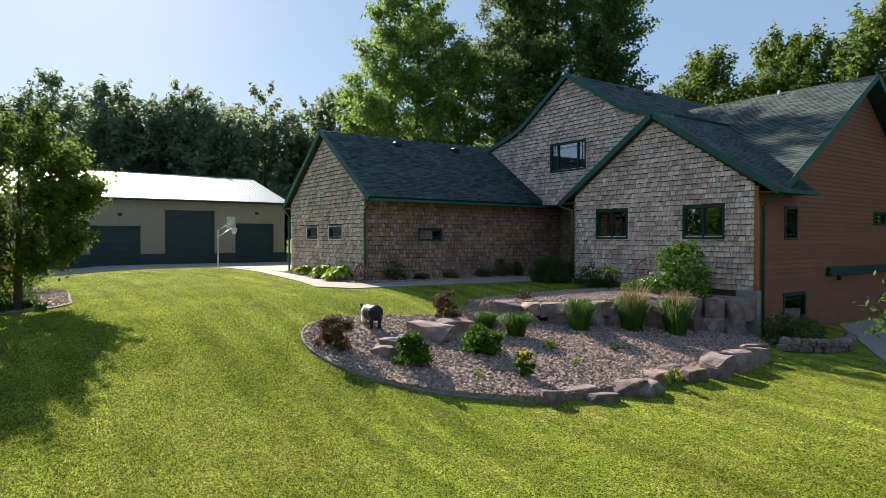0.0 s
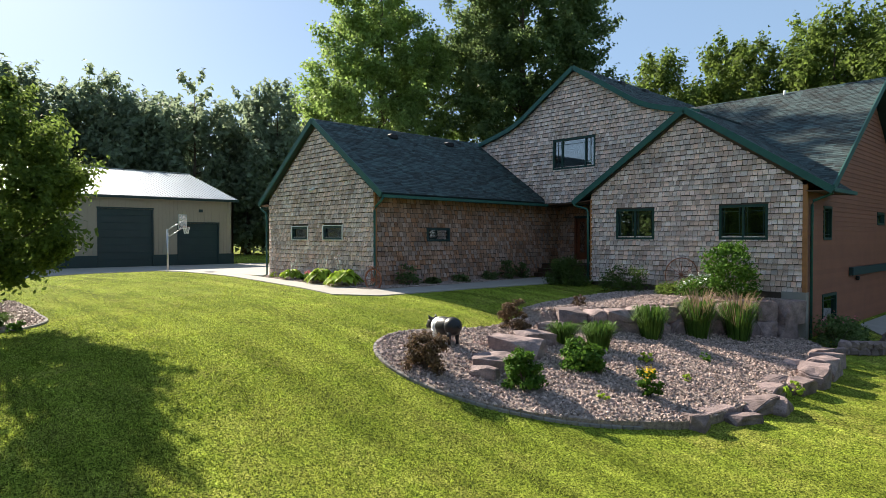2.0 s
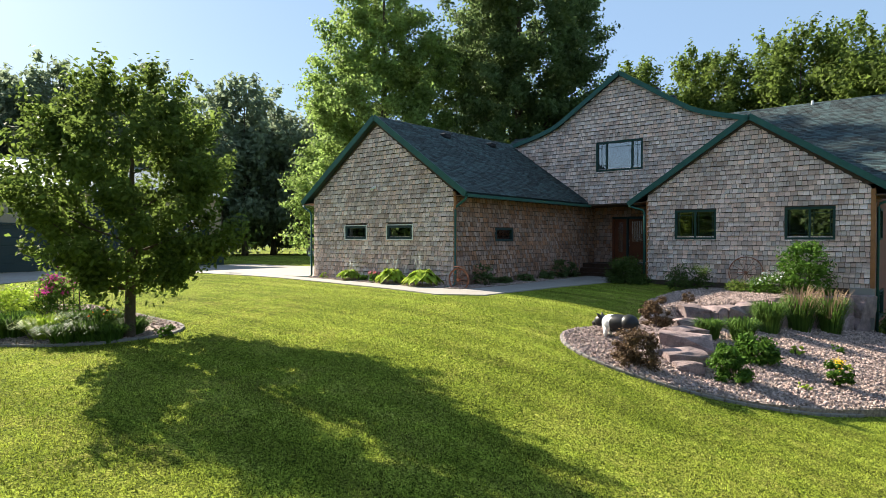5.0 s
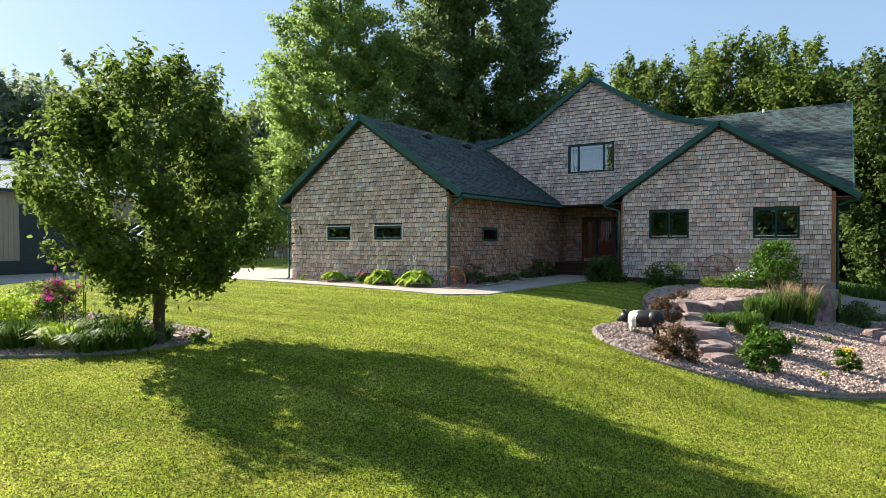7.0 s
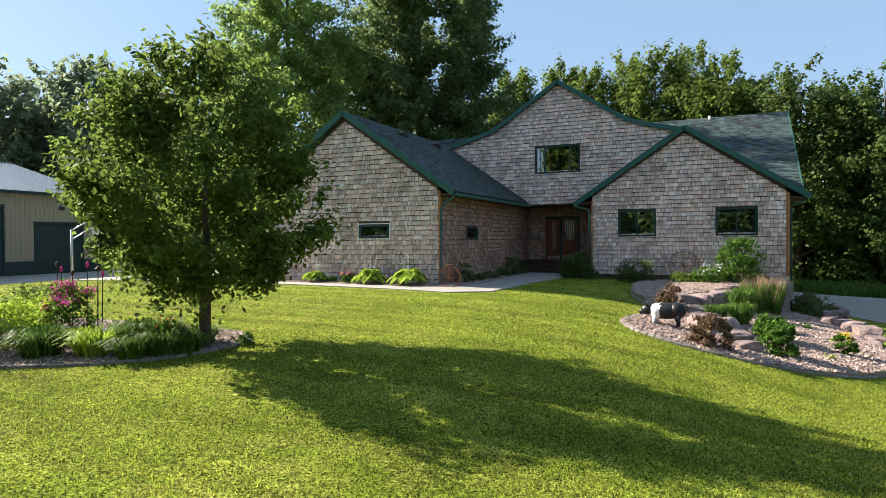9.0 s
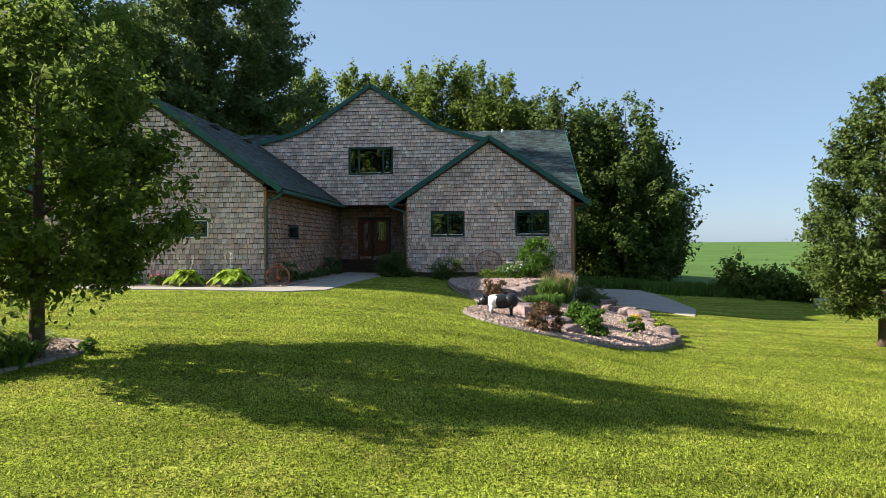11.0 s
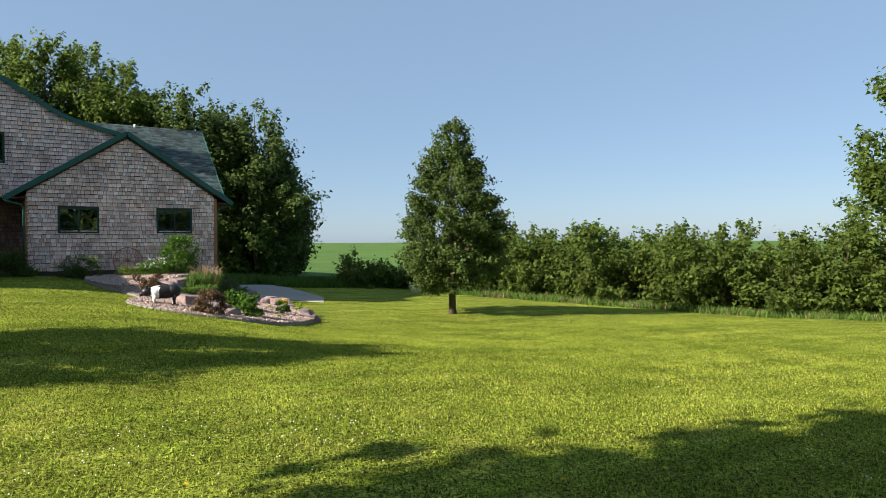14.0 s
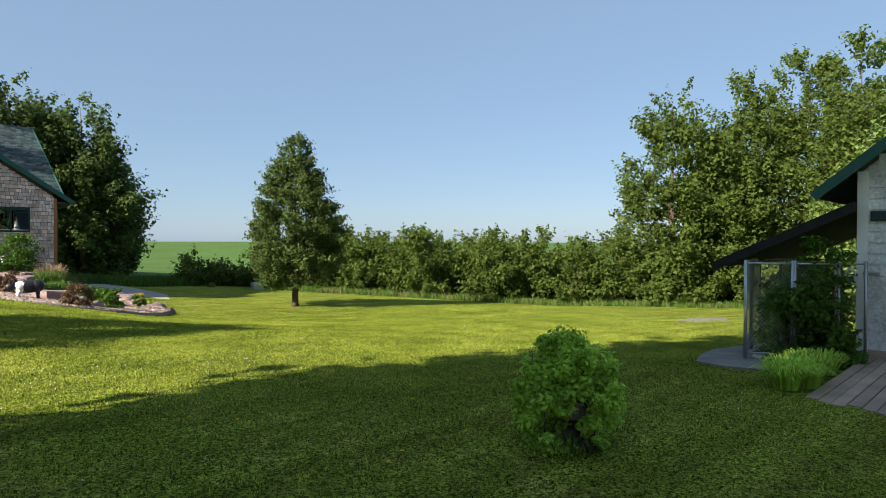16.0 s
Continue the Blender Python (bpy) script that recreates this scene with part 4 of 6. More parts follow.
draped("pavement_2", [(-42, 12.3), (-34, 11.7), (-26, 10.75), (-23.3, 10.3), (-22.0, 11.4), (-21.9, 16), (-21.6, 20.3), (-21.3, 23.3), (-24.1, 23.3), (-23.9, 20), (-23.6, 15), (-23.8, 12.35), (-26, 12.0), (-34, 12.75), (-42, 13.2)], 0.035, M_CONC, "pale concrete garden path to the porch", "path")
draped("pavement_3", [(-11.6, 28.0), (-10.3, 26.2), (-8.2, 22.9), (-6.4, 20.1), (-5.2, 23.5), (-4.6, 30), (-4.4, 37), (-11.6, 37)], 0.03, M_CONC, "pale concrete driveway beside the house", "driveway", 1.0)

hoop = thing("basketball_hoop", "grey basketball hoop on a steel post", "basketball hoop", at=(-46.3, 12.6, 0.42))
hoop.rotation_euler = (0, 0, radians(48))
pipe("post", [(0, 0, -0.05), (0, 0, 2.9)], 0.065, M_STEEL, hoop)
for z0, z1 in ((2.85, 3.45), (2.35, 3.0)):
    pipe("arm", [(0, 0, z0), (0.85, 0.3, z1)], 0.035, M_STEEL, hoop)
bm = bmesh.new()
box(bm, 0.84, -0.35, 2.95, 0.87, 0.95, 3.85, 0.01)
part("backboard", bm, M_ACRYLIC, hoop, "clear acrylic backboard")
bm = bmesh.new()
for a, b in (((0.86, -0.36, 2.95), (0.86, 0.96, 2.95)), ((0.86, -0.36, 3.86), (0.86, 0.96, 3.86)), ((0.86, -0.36, 2.93), (0.86, -0.36, 3.88)), ((0.86, 0.96, 2.93), (0.86, 0.96, 3.88)), ((0.88, 0.1, 3.1), (0.88, 0.5, 3.1)), ((0.88, 0.1, 3.5), (0.88, 0.5, 3.5))):
    bar(bm, a, b, 0.04, 0.04)
part("board_frame", bm, M_STEEL, hoop)
circle = [(1.1 + 0.23 * math.cos(a), 0.3 + 0.23 * math.sin(a)) for a in (2 * math.pi * k / 16 for k in range(17))]
pipe("rim", [(x, y, 3.05) for x, y in circle], 0.014, M_RUST, hoop, "orange-red rim", 5)
bm = bmesh.new()
for k in range(12):
    for t in (1, -1):
        a0, a1 = 2 * math.pi * k / 12, 2 * math.pi * (k + t) / 12
        tube(bm, [(1.1 + 0.23 * math.cos(a0), 0.3 + 0.23 * math.sin(a0), 3.04), (1.1 + 0.16 * math.cos(a1), 0.3 + 0.16 * math.sin(a1), 2.8), (1.1 + 0.13 * math.cos(a0), 0.3 + 0.13 * math.sin(a0), 2.62)], [0.008] * 3, 3)
part("net", bm, M_WHITE, hoop, "white cord net")
# ---- trees ----
tree((-24.45, 0.55), 6.7, [1.0, 1.85, 2.25, 2.3, 2.12, 1.75, 1.25, 0.5], "young broad-leaved maple with dark green leaves", 3, leaf=0.074, count=36000, clump=0.42, clumps=190, trunk=0.12, bare=0.2, material=M_LEAF, lobed=0.6)
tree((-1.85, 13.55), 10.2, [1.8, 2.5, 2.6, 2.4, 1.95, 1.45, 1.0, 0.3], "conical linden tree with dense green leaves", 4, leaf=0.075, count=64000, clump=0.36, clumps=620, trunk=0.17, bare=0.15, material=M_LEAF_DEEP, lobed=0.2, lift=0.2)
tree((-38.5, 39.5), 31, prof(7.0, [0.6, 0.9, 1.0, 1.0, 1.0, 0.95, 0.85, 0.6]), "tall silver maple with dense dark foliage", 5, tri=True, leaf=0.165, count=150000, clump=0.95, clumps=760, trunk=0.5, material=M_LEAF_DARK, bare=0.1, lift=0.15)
tree((-45.0, 28.6), 27, prof(5.7, [1.0, 1.05, 1.05, 1.0, 0.85, 0.62, 0.42, 0.2]), "tall silver maple with pale green foliage", 6, tri=True, leaf=0.14, count=120000, clump=0.85, clumps=620, trunk=0.4, material=M_LEAF_LIGHT, bare=0.08, lift=0.15)
BACK = [(-2.5, 52, 18, 5.6), (-8.5, 53, 18.5, 5.5), (0.6, 54.5, 13.0, 3.6), (-14.6, 58, 20, 5.0), (-21, 61, 22, 5.5), (-28.5, 62, 20.5, 5.5), (-36, 58, 20, 5.5), (-43, 64, 20, 6), (-50, 58, 19, 6), (-17.5, 64, 22.5, 5), (-25, 66, 23, 5), (-32, 64, 22, 5), (-11.5, 62, 20, 5), (-5, 57, 18.5, 5)]
for k, (x, y, h, r) in enumerate(BACK):
    # self-shade of the trees right of x=-12 is put in as deeper leaf colour
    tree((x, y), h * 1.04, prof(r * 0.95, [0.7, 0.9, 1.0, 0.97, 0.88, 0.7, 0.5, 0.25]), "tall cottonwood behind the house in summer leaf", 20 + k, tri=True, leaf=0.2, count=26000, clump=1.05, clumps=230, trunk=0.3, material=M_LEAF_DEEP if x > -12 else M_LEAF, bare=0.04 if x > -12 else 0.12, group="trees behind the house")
rng = np.random.default_rng(77)
for k in range(30):
    f = (k // 2) / 14
    x, y = -112 + 36 * f + rng.uniform(-3, 3) - 7 * (k % 2), -16 + 64 * f + rng.uniform(-2, 2) + 2.3 * (k % 2)
    h = 26 - 5.5 * f + rng.uniform(-2, 2)
    tree((x, y), h, prof(4.8, [0.8, 0.95, 1.0, 1.0, 0.9, 0.75, 0.5, 0.25]), "tall shelterbelt tree behind the barn", 50 + k, tri=True, leaf=0.36, count=9000, clump=1.3, clumps=130, trunk=0.3, material=M_LEAF_HAZED, bare=0.1, group="shelterbelt trees")
for k in range(30):
    f = k / 29
    row = k % 2
    x = 8.5 + 27 * f + row * 3.5 + rng.uniform(-1, 1)
    y = 29 - 40 * f + row * 2.5 + rng.uniform(-1, 1)
    h = 5.2 + rng.uniform(-0.6, 0.7) + 0.8 * row
    tree((x, y), h, prof(2.7, [0.95, 1.0, 1.0, 0.95, 0.85, 0.7, 0.5, 0.25]), "dense hedgerow shrub at the field edge", 90 + k, tri=True, leaf=0.145, count=7500, clump=0.62, clumps=95, trunk=0.09, material=M_LEAF, bare=0.0, name="hedge_shrub", group="hedgerow shrubs")
RIGHT = [(27.5, 4.0, 17.8, 4.6), (31, 1.2, 14.5, 4.0), (35.5, 1.0, 19.5, 4.8), (41, -2.4, 22.5, 5.5), (38, -7, 22, 5.0), (31.5, -8.5, 16, 4.0), (27, -10.5, 12.5, 3.6)]
for k, (x, y, h, r) in enumerate(RIGHT):
    tree((x, y), h, prof(r, [0.9, 0.95, 1.0, 0.95, 0.85, 0.7, 0.5, 0.25]), "tall broad-leaved tree at the yard's edge", 130 + k, tri=True, leaf=0.17, count=26000, clump=0.85, clumps=240, trunk=0.28, material=M_LEAF_LIGHT if k == 6 else M_LEAF, bare=0.04, group="trees at the yard's edge")
tree((-28.2, -12.4), 20, prof(4.5, [0.8, 1, 1, 1, 1, 0.97, 0.9, 0.5]), "large shade tree beside the yard", 150, tri=True, leaf=0.32, count=24000, clump=1.0, clumps=420, trunk=0.3, bare=0.12, lobed=0.1)
for k, (x, y) in enumerate([(4.9, 32.6), (6.7, 31), (1.6, 35.4), (3.0, 34.2), (8.4, 30)]):
    tree((x, y), 2.3 + 0.4 * (k % 3), prof(1.7, [1, 1, 0.95, 0.85, 0.6, 0.3]), "dark low shrub at the field edge", 160 + k, leaf=0.15, count=2500, clump=0.6, clumps=40, trunk=0.05, material=M_LEAF, bare=0.0, name="field_shrub", group="field edge shrubs")

for k in range(27):
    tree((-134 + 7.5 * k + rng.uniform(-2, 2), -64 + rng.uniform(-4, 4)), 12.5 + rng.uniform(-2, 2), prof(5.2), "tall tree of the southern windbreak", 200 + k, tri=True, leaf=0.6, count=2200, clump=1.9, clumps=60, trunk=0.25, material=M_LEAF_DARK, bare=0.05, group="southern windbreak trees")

# ---- plants ----
def shrub(x, y, w, h, material, label, seed, leaf=0.05, count=1800, name="shrub", group="", z=None, clump=0.28, petals=None, npetal=0):
    rng = np.random.default_rng(seed)
    z0 = (float(ground_z(x, y)) if z is None else z) - 0.03
    top = thing(name, label, "shrub", group, (x, y, z0))
    n = max(14, int(36 * w))
    a, q = rng.uniform(0, 2 * np.pi, n), rng.uniform(0, 1, n)
    t = rng.uniform(0.12, 0.95, n)
    r = w / 2 * np.sqrt(q) * np.sqrt(np.clip(1 - (t - 0.35) ** 2 * 1.9, 0.15, 1))
    cr = clump * rng.uniform(0.6, 1.2, n) * min(1, w)
    c = np.stack([r * np.cos(a), r * np.sin(a), t * h - cr * 0.4], -1)
    c[:, 2] = np.maximum(c[:, 2], cr * 0.5)
    v, f = leaves(c, cr, count, leaf, rng)
    sheet("foliage", v, f, material, top)
    bm = bmesh.new()
    for i in range(min(9, n)):
        e = c[i]
        tube(bm, [(0.05 * math.cos(i), 0.05 * math.sin(i), 0), (e[0] * 0.5, e[1] * 0.5, e[2] * 0.55), tuple(e)], [0.014, 0.01, 0.004], 4)
    part("stems", bm, M_BARK, top)
    if petals:
        keep = c[np.argsort(-(c[:, 2] + rng.uniform(-0.1, 0.1, n) * h))][:max(3, n // 3)]
        v, f = leaves(keep + np.array([0, 0, 0.09]), np.full(len(keep), clump * 0.8), npetal, leaf * 0.9, rng)
        sheet("blossoms", v, f, petals, top)
    return top


def tuft(x, y, w, h, material, label, seed, blades=260, name="ornamental_grass", group="", z=None, heads=None, width=0.014):
    """A clump of arching blades, with seed heads where it has them."""
    rng = np.random.default_rng(seed)
    z0 = (float(ground_z(x, y)) if z is None else z) - 0.02
    top = thing(name, label, "grass", group, (x, y, z0))
    def arcs(n, hh, ww, spread, wd, lift):
        a = rng.uniform(0, 2 * np.pi, n)
        d = np.stack([np.cos(a), np.sin(a), 0 * a], -1)
        side = np.stack([-np.sin(a), np.cos(a), 0 * a], -1) * (wd * rng.uniform(0.6, 1.3, n))[:, None]
        base = d * (rng.uniform(0, 0.3, n) * ww)[:, None]
        reach = (rng.uniform(0.2, 1, n) ** 0.7 * ww / 2 * spread)[:, None]
        top_ = (rng.uniform(0.6, 1.0, n) * hh)[:, None]
        up = np.array([0, 0, 1.0])
        p = [base + up * top_ * lift, base + d * reach * 0.3 + up * top_ * max(0.6, lift + 0.05), base + d * reach * 0.7 + up * top_ * 0.95, base + d * reach + up * top_ * (0.8 if lift == 0 else 1.05)]
        v = np.stack([q + s * side * k for q, k in zip(p, (1, 1, 0.7, 0.15)) for s in (-1, 1)], 1).reshape(-1, 3)
        i = np.arange(n)[:, None] * 8
        f = np.concatenate([i + np.array([[2 * j, 2 * j + 1, 2 * j + 3, 2 * j + 2]]) for j in range(3)])
        return v, f
    v, f = arcs(blades, h, w, 1.0, width, 0.0)
    sheet("blades", v, f, material, top)
    if heads:
        v, f = arcs(blades // 2, h * 1.16, w * 1.0, 1.0, width * 0.8, 0.5)
        sheet("seed_heads", v, f, heads, top)
    return top


def hosta(x, y, r, label, seed, material=M_LEAF_LIME, group="hostas", flowers=True):
    rng = random.Random(seed)
    top = thing("hosta", label, "plant", group, (x, y, float(ground_z(x, y)) + 0.02))
    bm = bmesh.new()
    for k in range(88):
        a, lay = k * 2.4, k / 88
        L, wd = r * (1.0 - 0.5 * lay) * rng.uniform(0.75, 1.12), r * rng.uniform(0.26, 0.38)
        a += rng.uniform(-0.4, 0.4)
        d, s = Vector((math.cos(a), math.sin(a), 0)), Vector((-math.sin(a), math.cos(a), 0))
        z0 = 0.03 + 0.34 * r * lay + rng.uniform(0, 0.12)
        rings = []
        for t, ww, hz in ((0.2, 0.25, 0.15), (0.5, 1.0, 0.32), (0.78, 0.8, 0.22), (1.0, 0.04, -0.04)):
            p = d * L * t + Vector((0, 0, z0 + hz * r * 0.8))
            rings.append([bm.verts.new(p - s * wd * ww / 1.6 + Vector((0, 0, 0.03))), bm.verts.new(p - Vector((0, 0, 0.02))), bm.verts.new(p + s * wd * ww / 1.6 + Vector((0, 0, 0.03)))])
        for p, q in zip(rings, rings[1:]):
            bm.faces.new((p[0], p[1], q[1], q[0]))
            bm.faces.new((p[1], p[2], q[2], q[1]))
    part("leaves", bm, material, top, smooth=True)
    if flowers:
        for k in range(3):
            a = rng.uniform(0, 6.28)
            e = Vector((math.cos(a) * r * 0.35, math.sin(a) * r * 0.35, r * 1.25 + rng.uniform(0, 0.15)))
            bm = bmesh.new()
            tube(bm, [(0, 0, 0.1), e * 0.6, e], [0.008, 0.006, 0.004], 4)
            for j in range(6):
                bmesh.ops.create_icosphere(bm, subdivisions=1, radius=0.016, matrix=Matrix.Translation(e * (0.75 + 0.05 * j) + Vector((0.03 * math.cos(j * 2), 0.03 * math.sin(j * 2), 0))))
            part("flower_stalk", bm, M_WHITE, top, "pale flower stalk")
    return top


# ---- rock garden ----
BED = ring_of([(-10.95, 9.2), (-11.9, 8.0), (-13.3, 6.95), (-14.9, 6.55), (-16.3, 6.95), (-17.0, 8.0), (-16.9, 9.4), (-16.5, 11.0), (-16.9, 12.8), (-17.5, 14.6), (-17.9, 17.0), (-18.1, 19.5), (-17.6, 21.9), (-14.5, 21.95), (-11.9, 21.9), (-10.4, 20.0), (-10.1, 16.0), (-10.1, 12.5), (-10.3, 10.4)])
WALL_LINE = [(-15.9, 13.3), (-15.1, 14.7), (-14.5, 16.1), (-14.1, 17.5), (-13.7, 18.9), (-13.0, 20.4), (-12.1, 21.7)]
def bed_z(x, y):
    """The bed's floor: it banks up a little from the lawn, and levels off behind the boulders."""
    g = float(ground_z(x, y)) + 0.05
    lower = g + 0.22 * math.exp(-(((x + 11.8) / 2.6) ** 2 + ((y - 13.5) / 5.0) ** 2))
    if y > 10.5:
        edge = np.interp(y, [p[1] for p in WALL_LINE], [p[0] for p in WALL_LINE])
        t = min(1, max(0, (edge - 0.1 - x) / 0.35))
        if y > 13.0:
            return lower + (max(lower, 0.60) - lower) * t
    return lower
draped("gravel_bed_1", BED, bed_z, M_GRAVEL, "pinkish gravel bed on the slope", "gravel bed", 0.3)


def pebbles(outline, height, count, size, seed, label):
    rng = np.random.default_rng(seed)
    xs, ys = np.array([p[0] for p in outline]), np.array([p[1] for p in outline])
    pts = []
    while len(pts) < count:
        x, y = rng.uniform(xs.min(), xs.max()), rng.uniform(ys.min(), ys.max())
        if inside(outline, x, y):
            pts.append((x, y, height(x, y)))
    p = np.array(pts)
    n = len(p)
    s = size * rng.uniform(0.5, 1.4, (n, 1))
    axes = rng.normal(size=(n, 3, 3))
    q, _ = np.linalg.qr(axes)
    dirs = np.stack([q[:, 0], -q[:, 0], q[:, 1] * 0.8, -q[:, 1] * 0.8, q[:, 2] * 0.55, -q[:, 2] * 0.55], 1)
    v = (p[:, None] + dirs * s[:, None]).reshape(-1, 3)
    f = np.array([(0, 2, 4), (2, 1, 4), (1, 3, 4), (3, 0, 4), (2, 0, 5), (1, 2, 5), (3, 1, 5), (0, 3, 5)])
    f = (f[None] + 6 * np.arange(n)[:, None, None]).reshape(-1, 3)
    return tagged(sheet("pebbles", v, f, M_PEBBLE), label, "gravel", kind="stuff")
pebbles(BED, lambda x, y: bed_z(x, y) + 0.01, 26000, 0.042, 5, "loose pinkish river pebbles in the bed")


def boulder(x, y, z, sx, sy, sz, turn, seed, label="angular pinkish quartzite boulder in the rock garden", group="boulders"):
    """A quarried block: broken faces, worn arrises."""
    rng = random.Random(seed)
    bm = bmesh.new()
    bmesh.ops.create_cube(bm, size=1.0)
    for _ in range(4):
        n = Vector((rng.uniform(-1, 1), rng.uniform(-1, 1), rng.uniform(-0.1, 1))).normalized()
        cut = bmesh.ops.bisect_plane(bm, geom=bm.verts[:] + bm.edges[:] + bm.faces[:], plane_co=n * rng.uniform(0.46, 0.56), plane_no=n, clear_outer=True)
        edges = [e for e in bm.edges if e.is_boundary]
        if edges:
            bmesh.ops.holes_fill(bm, edges=edges)
    bmesh.ops.bevel(bm, geom=bm.edges[:], offset=0.045, segments=2, affect="EDGES", clamp_overlap=True)
    bmesh.ops.triangulate(bm, faces=bm.faces[:])
    bmesh.ops.subdivide_edges(bm, edges=[e for e in bm.edges if e.calc_length() > 0.22], cuts=2, use_grid_fill=True)
    off = Vector((seed * 3.1, seed * 1.7, 0))
    for v in bm.verts:
        d = v.co.normalized()
        v.co += d * (0.07 * noise.noise(v.co * 2.2 + off) + 0.03 * noise.noise(v.co * 6 + off))
    m = pose(0, 0, 0, rng.uniform(-5, 5), rng.uniform(-5, 5), turn) @ Matrix.Diagonal((sx, sy, sz, 1))
    bmesh.ops.transform(bm, matrix=m, verts=bm.verts[:])
    ob = part("boulder", bm, M_ROCK, None, smooth=False)
    ob.location = (x, y, z)
    return tagged(ob, label, "rock", group)


rr = random.Random(4)
k = 0
for (a, b), (c, d) in zip(WALL_LINE, WALL_LINE[1:]):
    n = math.hypot(c - a, d - b)
    turn = math.degrees(math.atan2(d - b, c - a))
    for i in range(2):
        f = (i + 0.5) / 2
        x, y = a + (c - a) * f + 0.1, b + (d - b) * f - 0.05
        zb = bed_z(x + 0.6, y - 0.3)
        tiers = 1 if 0.68 - zb < 0.62 else 2
        hgt = (0.66 - zb) / tiers
        for t in range(tiers):
            k += 1
            slide = rr.uniform(-0.18, 0.18)
            boulder(x - 0.14 * t + slide * (c - a) / n, y + slide * (d - b) / n, zb + hgt * (t + 0.5) - 0.05 + rr.uniform(-0.05, 0.04), n / 2 * rr.uniform(0.82, 1.12), rr.uniform(0.55, 0.95), hgt * rr.uniform(0.95, 1.2), turn + rr.uniform(-18, 18), 300 + k, "large quartzite block in the retaining wall", "retaining wall blocks")
STEPS = [(-14.0, 8.15, 0.6, 0.45, 0.26, 30), (-14.3, 8.8, 0.95, 0.65, 0.34, 40), (-14.75, 10.15, 1.25, 0.85, 0.46, 20), (-15.1, 11.2, 1.05, 0.7, 0.36, 60), (-15.5, 12.5, 1.0, 0.75, 0.36, 40)]
for i, (x, y, sx, sy, sz, t) in enumerate(STEPS):
    boulder(x, y, bed_z(x, y) + sz * 0.28, sx, sy, sz, t, 400 + i, "flat-topped quartzite step stone in gravel")
EDGE = [(-10.35, 10.35, 0.48, 0.42, 0.34, 10), (-10.5, 11.2, 1.1, 0.59, 0.26, 80), (-9.95, 11.6, 0.79, 0.42, 0.2, 70), (-10.15, 12.6, 1.01, 0.77, 0.31, 75), (-9.75, 13.1, 0.79, 0.51, 0.34, 95), (-10.3, 14.0, 0.79, 0.59, 0.33, 90), (-10.6, 15.0, 1.06, 0.77, 0.3, 85), (-9.95, 15.2, 0.79, 0.59, 0.41, 80), (-9.95, 16.3, 0.97, 0.72, 0.61, 100), (-10.1, 17.6, 1.14, 0.77, 0.61, 95), (-10.3, 18.8, 0.88, 0.68, 0.49, 85), (-10.7, 19.6, 0.79, 0.59, 0.41, 60), (-10.9, 17.6, 1.14, 0.59, 0.25, 90), (-11.2, 15.9, 0.62, 0.42, 0.13, 30)]
for i, (x, y, sx, sy, sz, t) in enumerate(EDGE):
    z = float(ground_z(x, y)) + sz * 0.3
    boulder(x, y, z, sx, sy, sz, t, 430 + i, "layered quartzite slab edging the rock garden")

def kerb(points, label, group):
    """Short edging blocks laid end to end along a line."""
    top = thing("garden_edging", label, "edging")
    me = None
    pts = [Vector((x, y, float(ground_z(x, y)))) for x, y in points]
    carry = 0.0
    for a, b in zip(pts, pts[1:]):
        d = (b - a).length
        s = carry
        while s < d:
            p = a.lerp(b, s / d)
            if me is None:
                bm = box(bmesh.new(), -0.105, -0.05, -0.06, 0.105, 0.05, 0.06, 0.015)
                me = bpy.data.meshes.new("edging_block")
                bm.to_mesh(me)
                bm.free()
                me.materials.append(M_KERB)
            ob = new("edging_block", me)
            ob.parent = top
            ang = math.atan2(b.y - a.y, b.x - a.x)
            ob.matrix_local = Matrix.Translation(p) @ Euler((0, -math.asin(max(-1, min(1, (b.z - a.z) / d))), ang)).to_matrix().to_4x4()
            s += 0.218
        carry = s - d
    return top
arc = BED[0:6 * 12]
kerb([(x, y) for x, y in arc], "curved grey concrete edging round the gravel bed", "")

# plants of the rock garden
B = lambda x, y: bed_z(x, y)
shrub(-14.8, 7.15, 0.92, 0.88, M_LEAF_RED, "bronze-leaved ninebark shrub in the gravel", 1, 0.035, 4200, z=B(-14.8, 7.15), clump=0.2)
shrub(-16.0, 11.5, 0.85, 0.95, M_LEAF_RED, "bronze-leaved barberry shrub in the gravel", 2, 0.032, 4200, z=B(-16.0, 11.5), clump=0.18)
shrub(-13.2, 8.5, 0.8, 0.85, M_LEAF_BUSH, "green leafy perennial in the gravel", 3, 0.045, 3000, z=B(-13.2, 8.5), clump=0.2)
shrub(-13.2, 10.7, 0.95, 0.8, M_LEAF_BUSH, "broad-leaved green perennial in the gravel", 4, 0.06, 2200, z=B(-13.2, 10.7), clump=0.22)
shrub(-11.5, 10.6, 0.55, 0.6, M_LEAF_BUSH, "small perennial with yellow flowers", 5, 0.035, 1700, z=B(-11.5, 10.6), clump=0.17, petals=M_YELLOW, npetal=60)
shrub(-12.7, 12.7, 0.4, 0.28, M_LEAF_LIME, "small bright green seedling in gravel", 6, 0.035, 500, z=B(-12.7, 12.7), clump=0.12)
shrub(-12.0, 14.6, 0.4, 0.25, M_LEAF_BUSH, "small dark green seedling in gravel", 7, 0.03, 400, z=B(-12, 14.6), clump=0.12)
shrub(-11.5, 12.4, 0.3, 0.18, M_LEAF_LIME, "small yellow-green seedling in gravel", 8, 0.03, 200, z=B(-11.5, 12.4), clump=0.1)
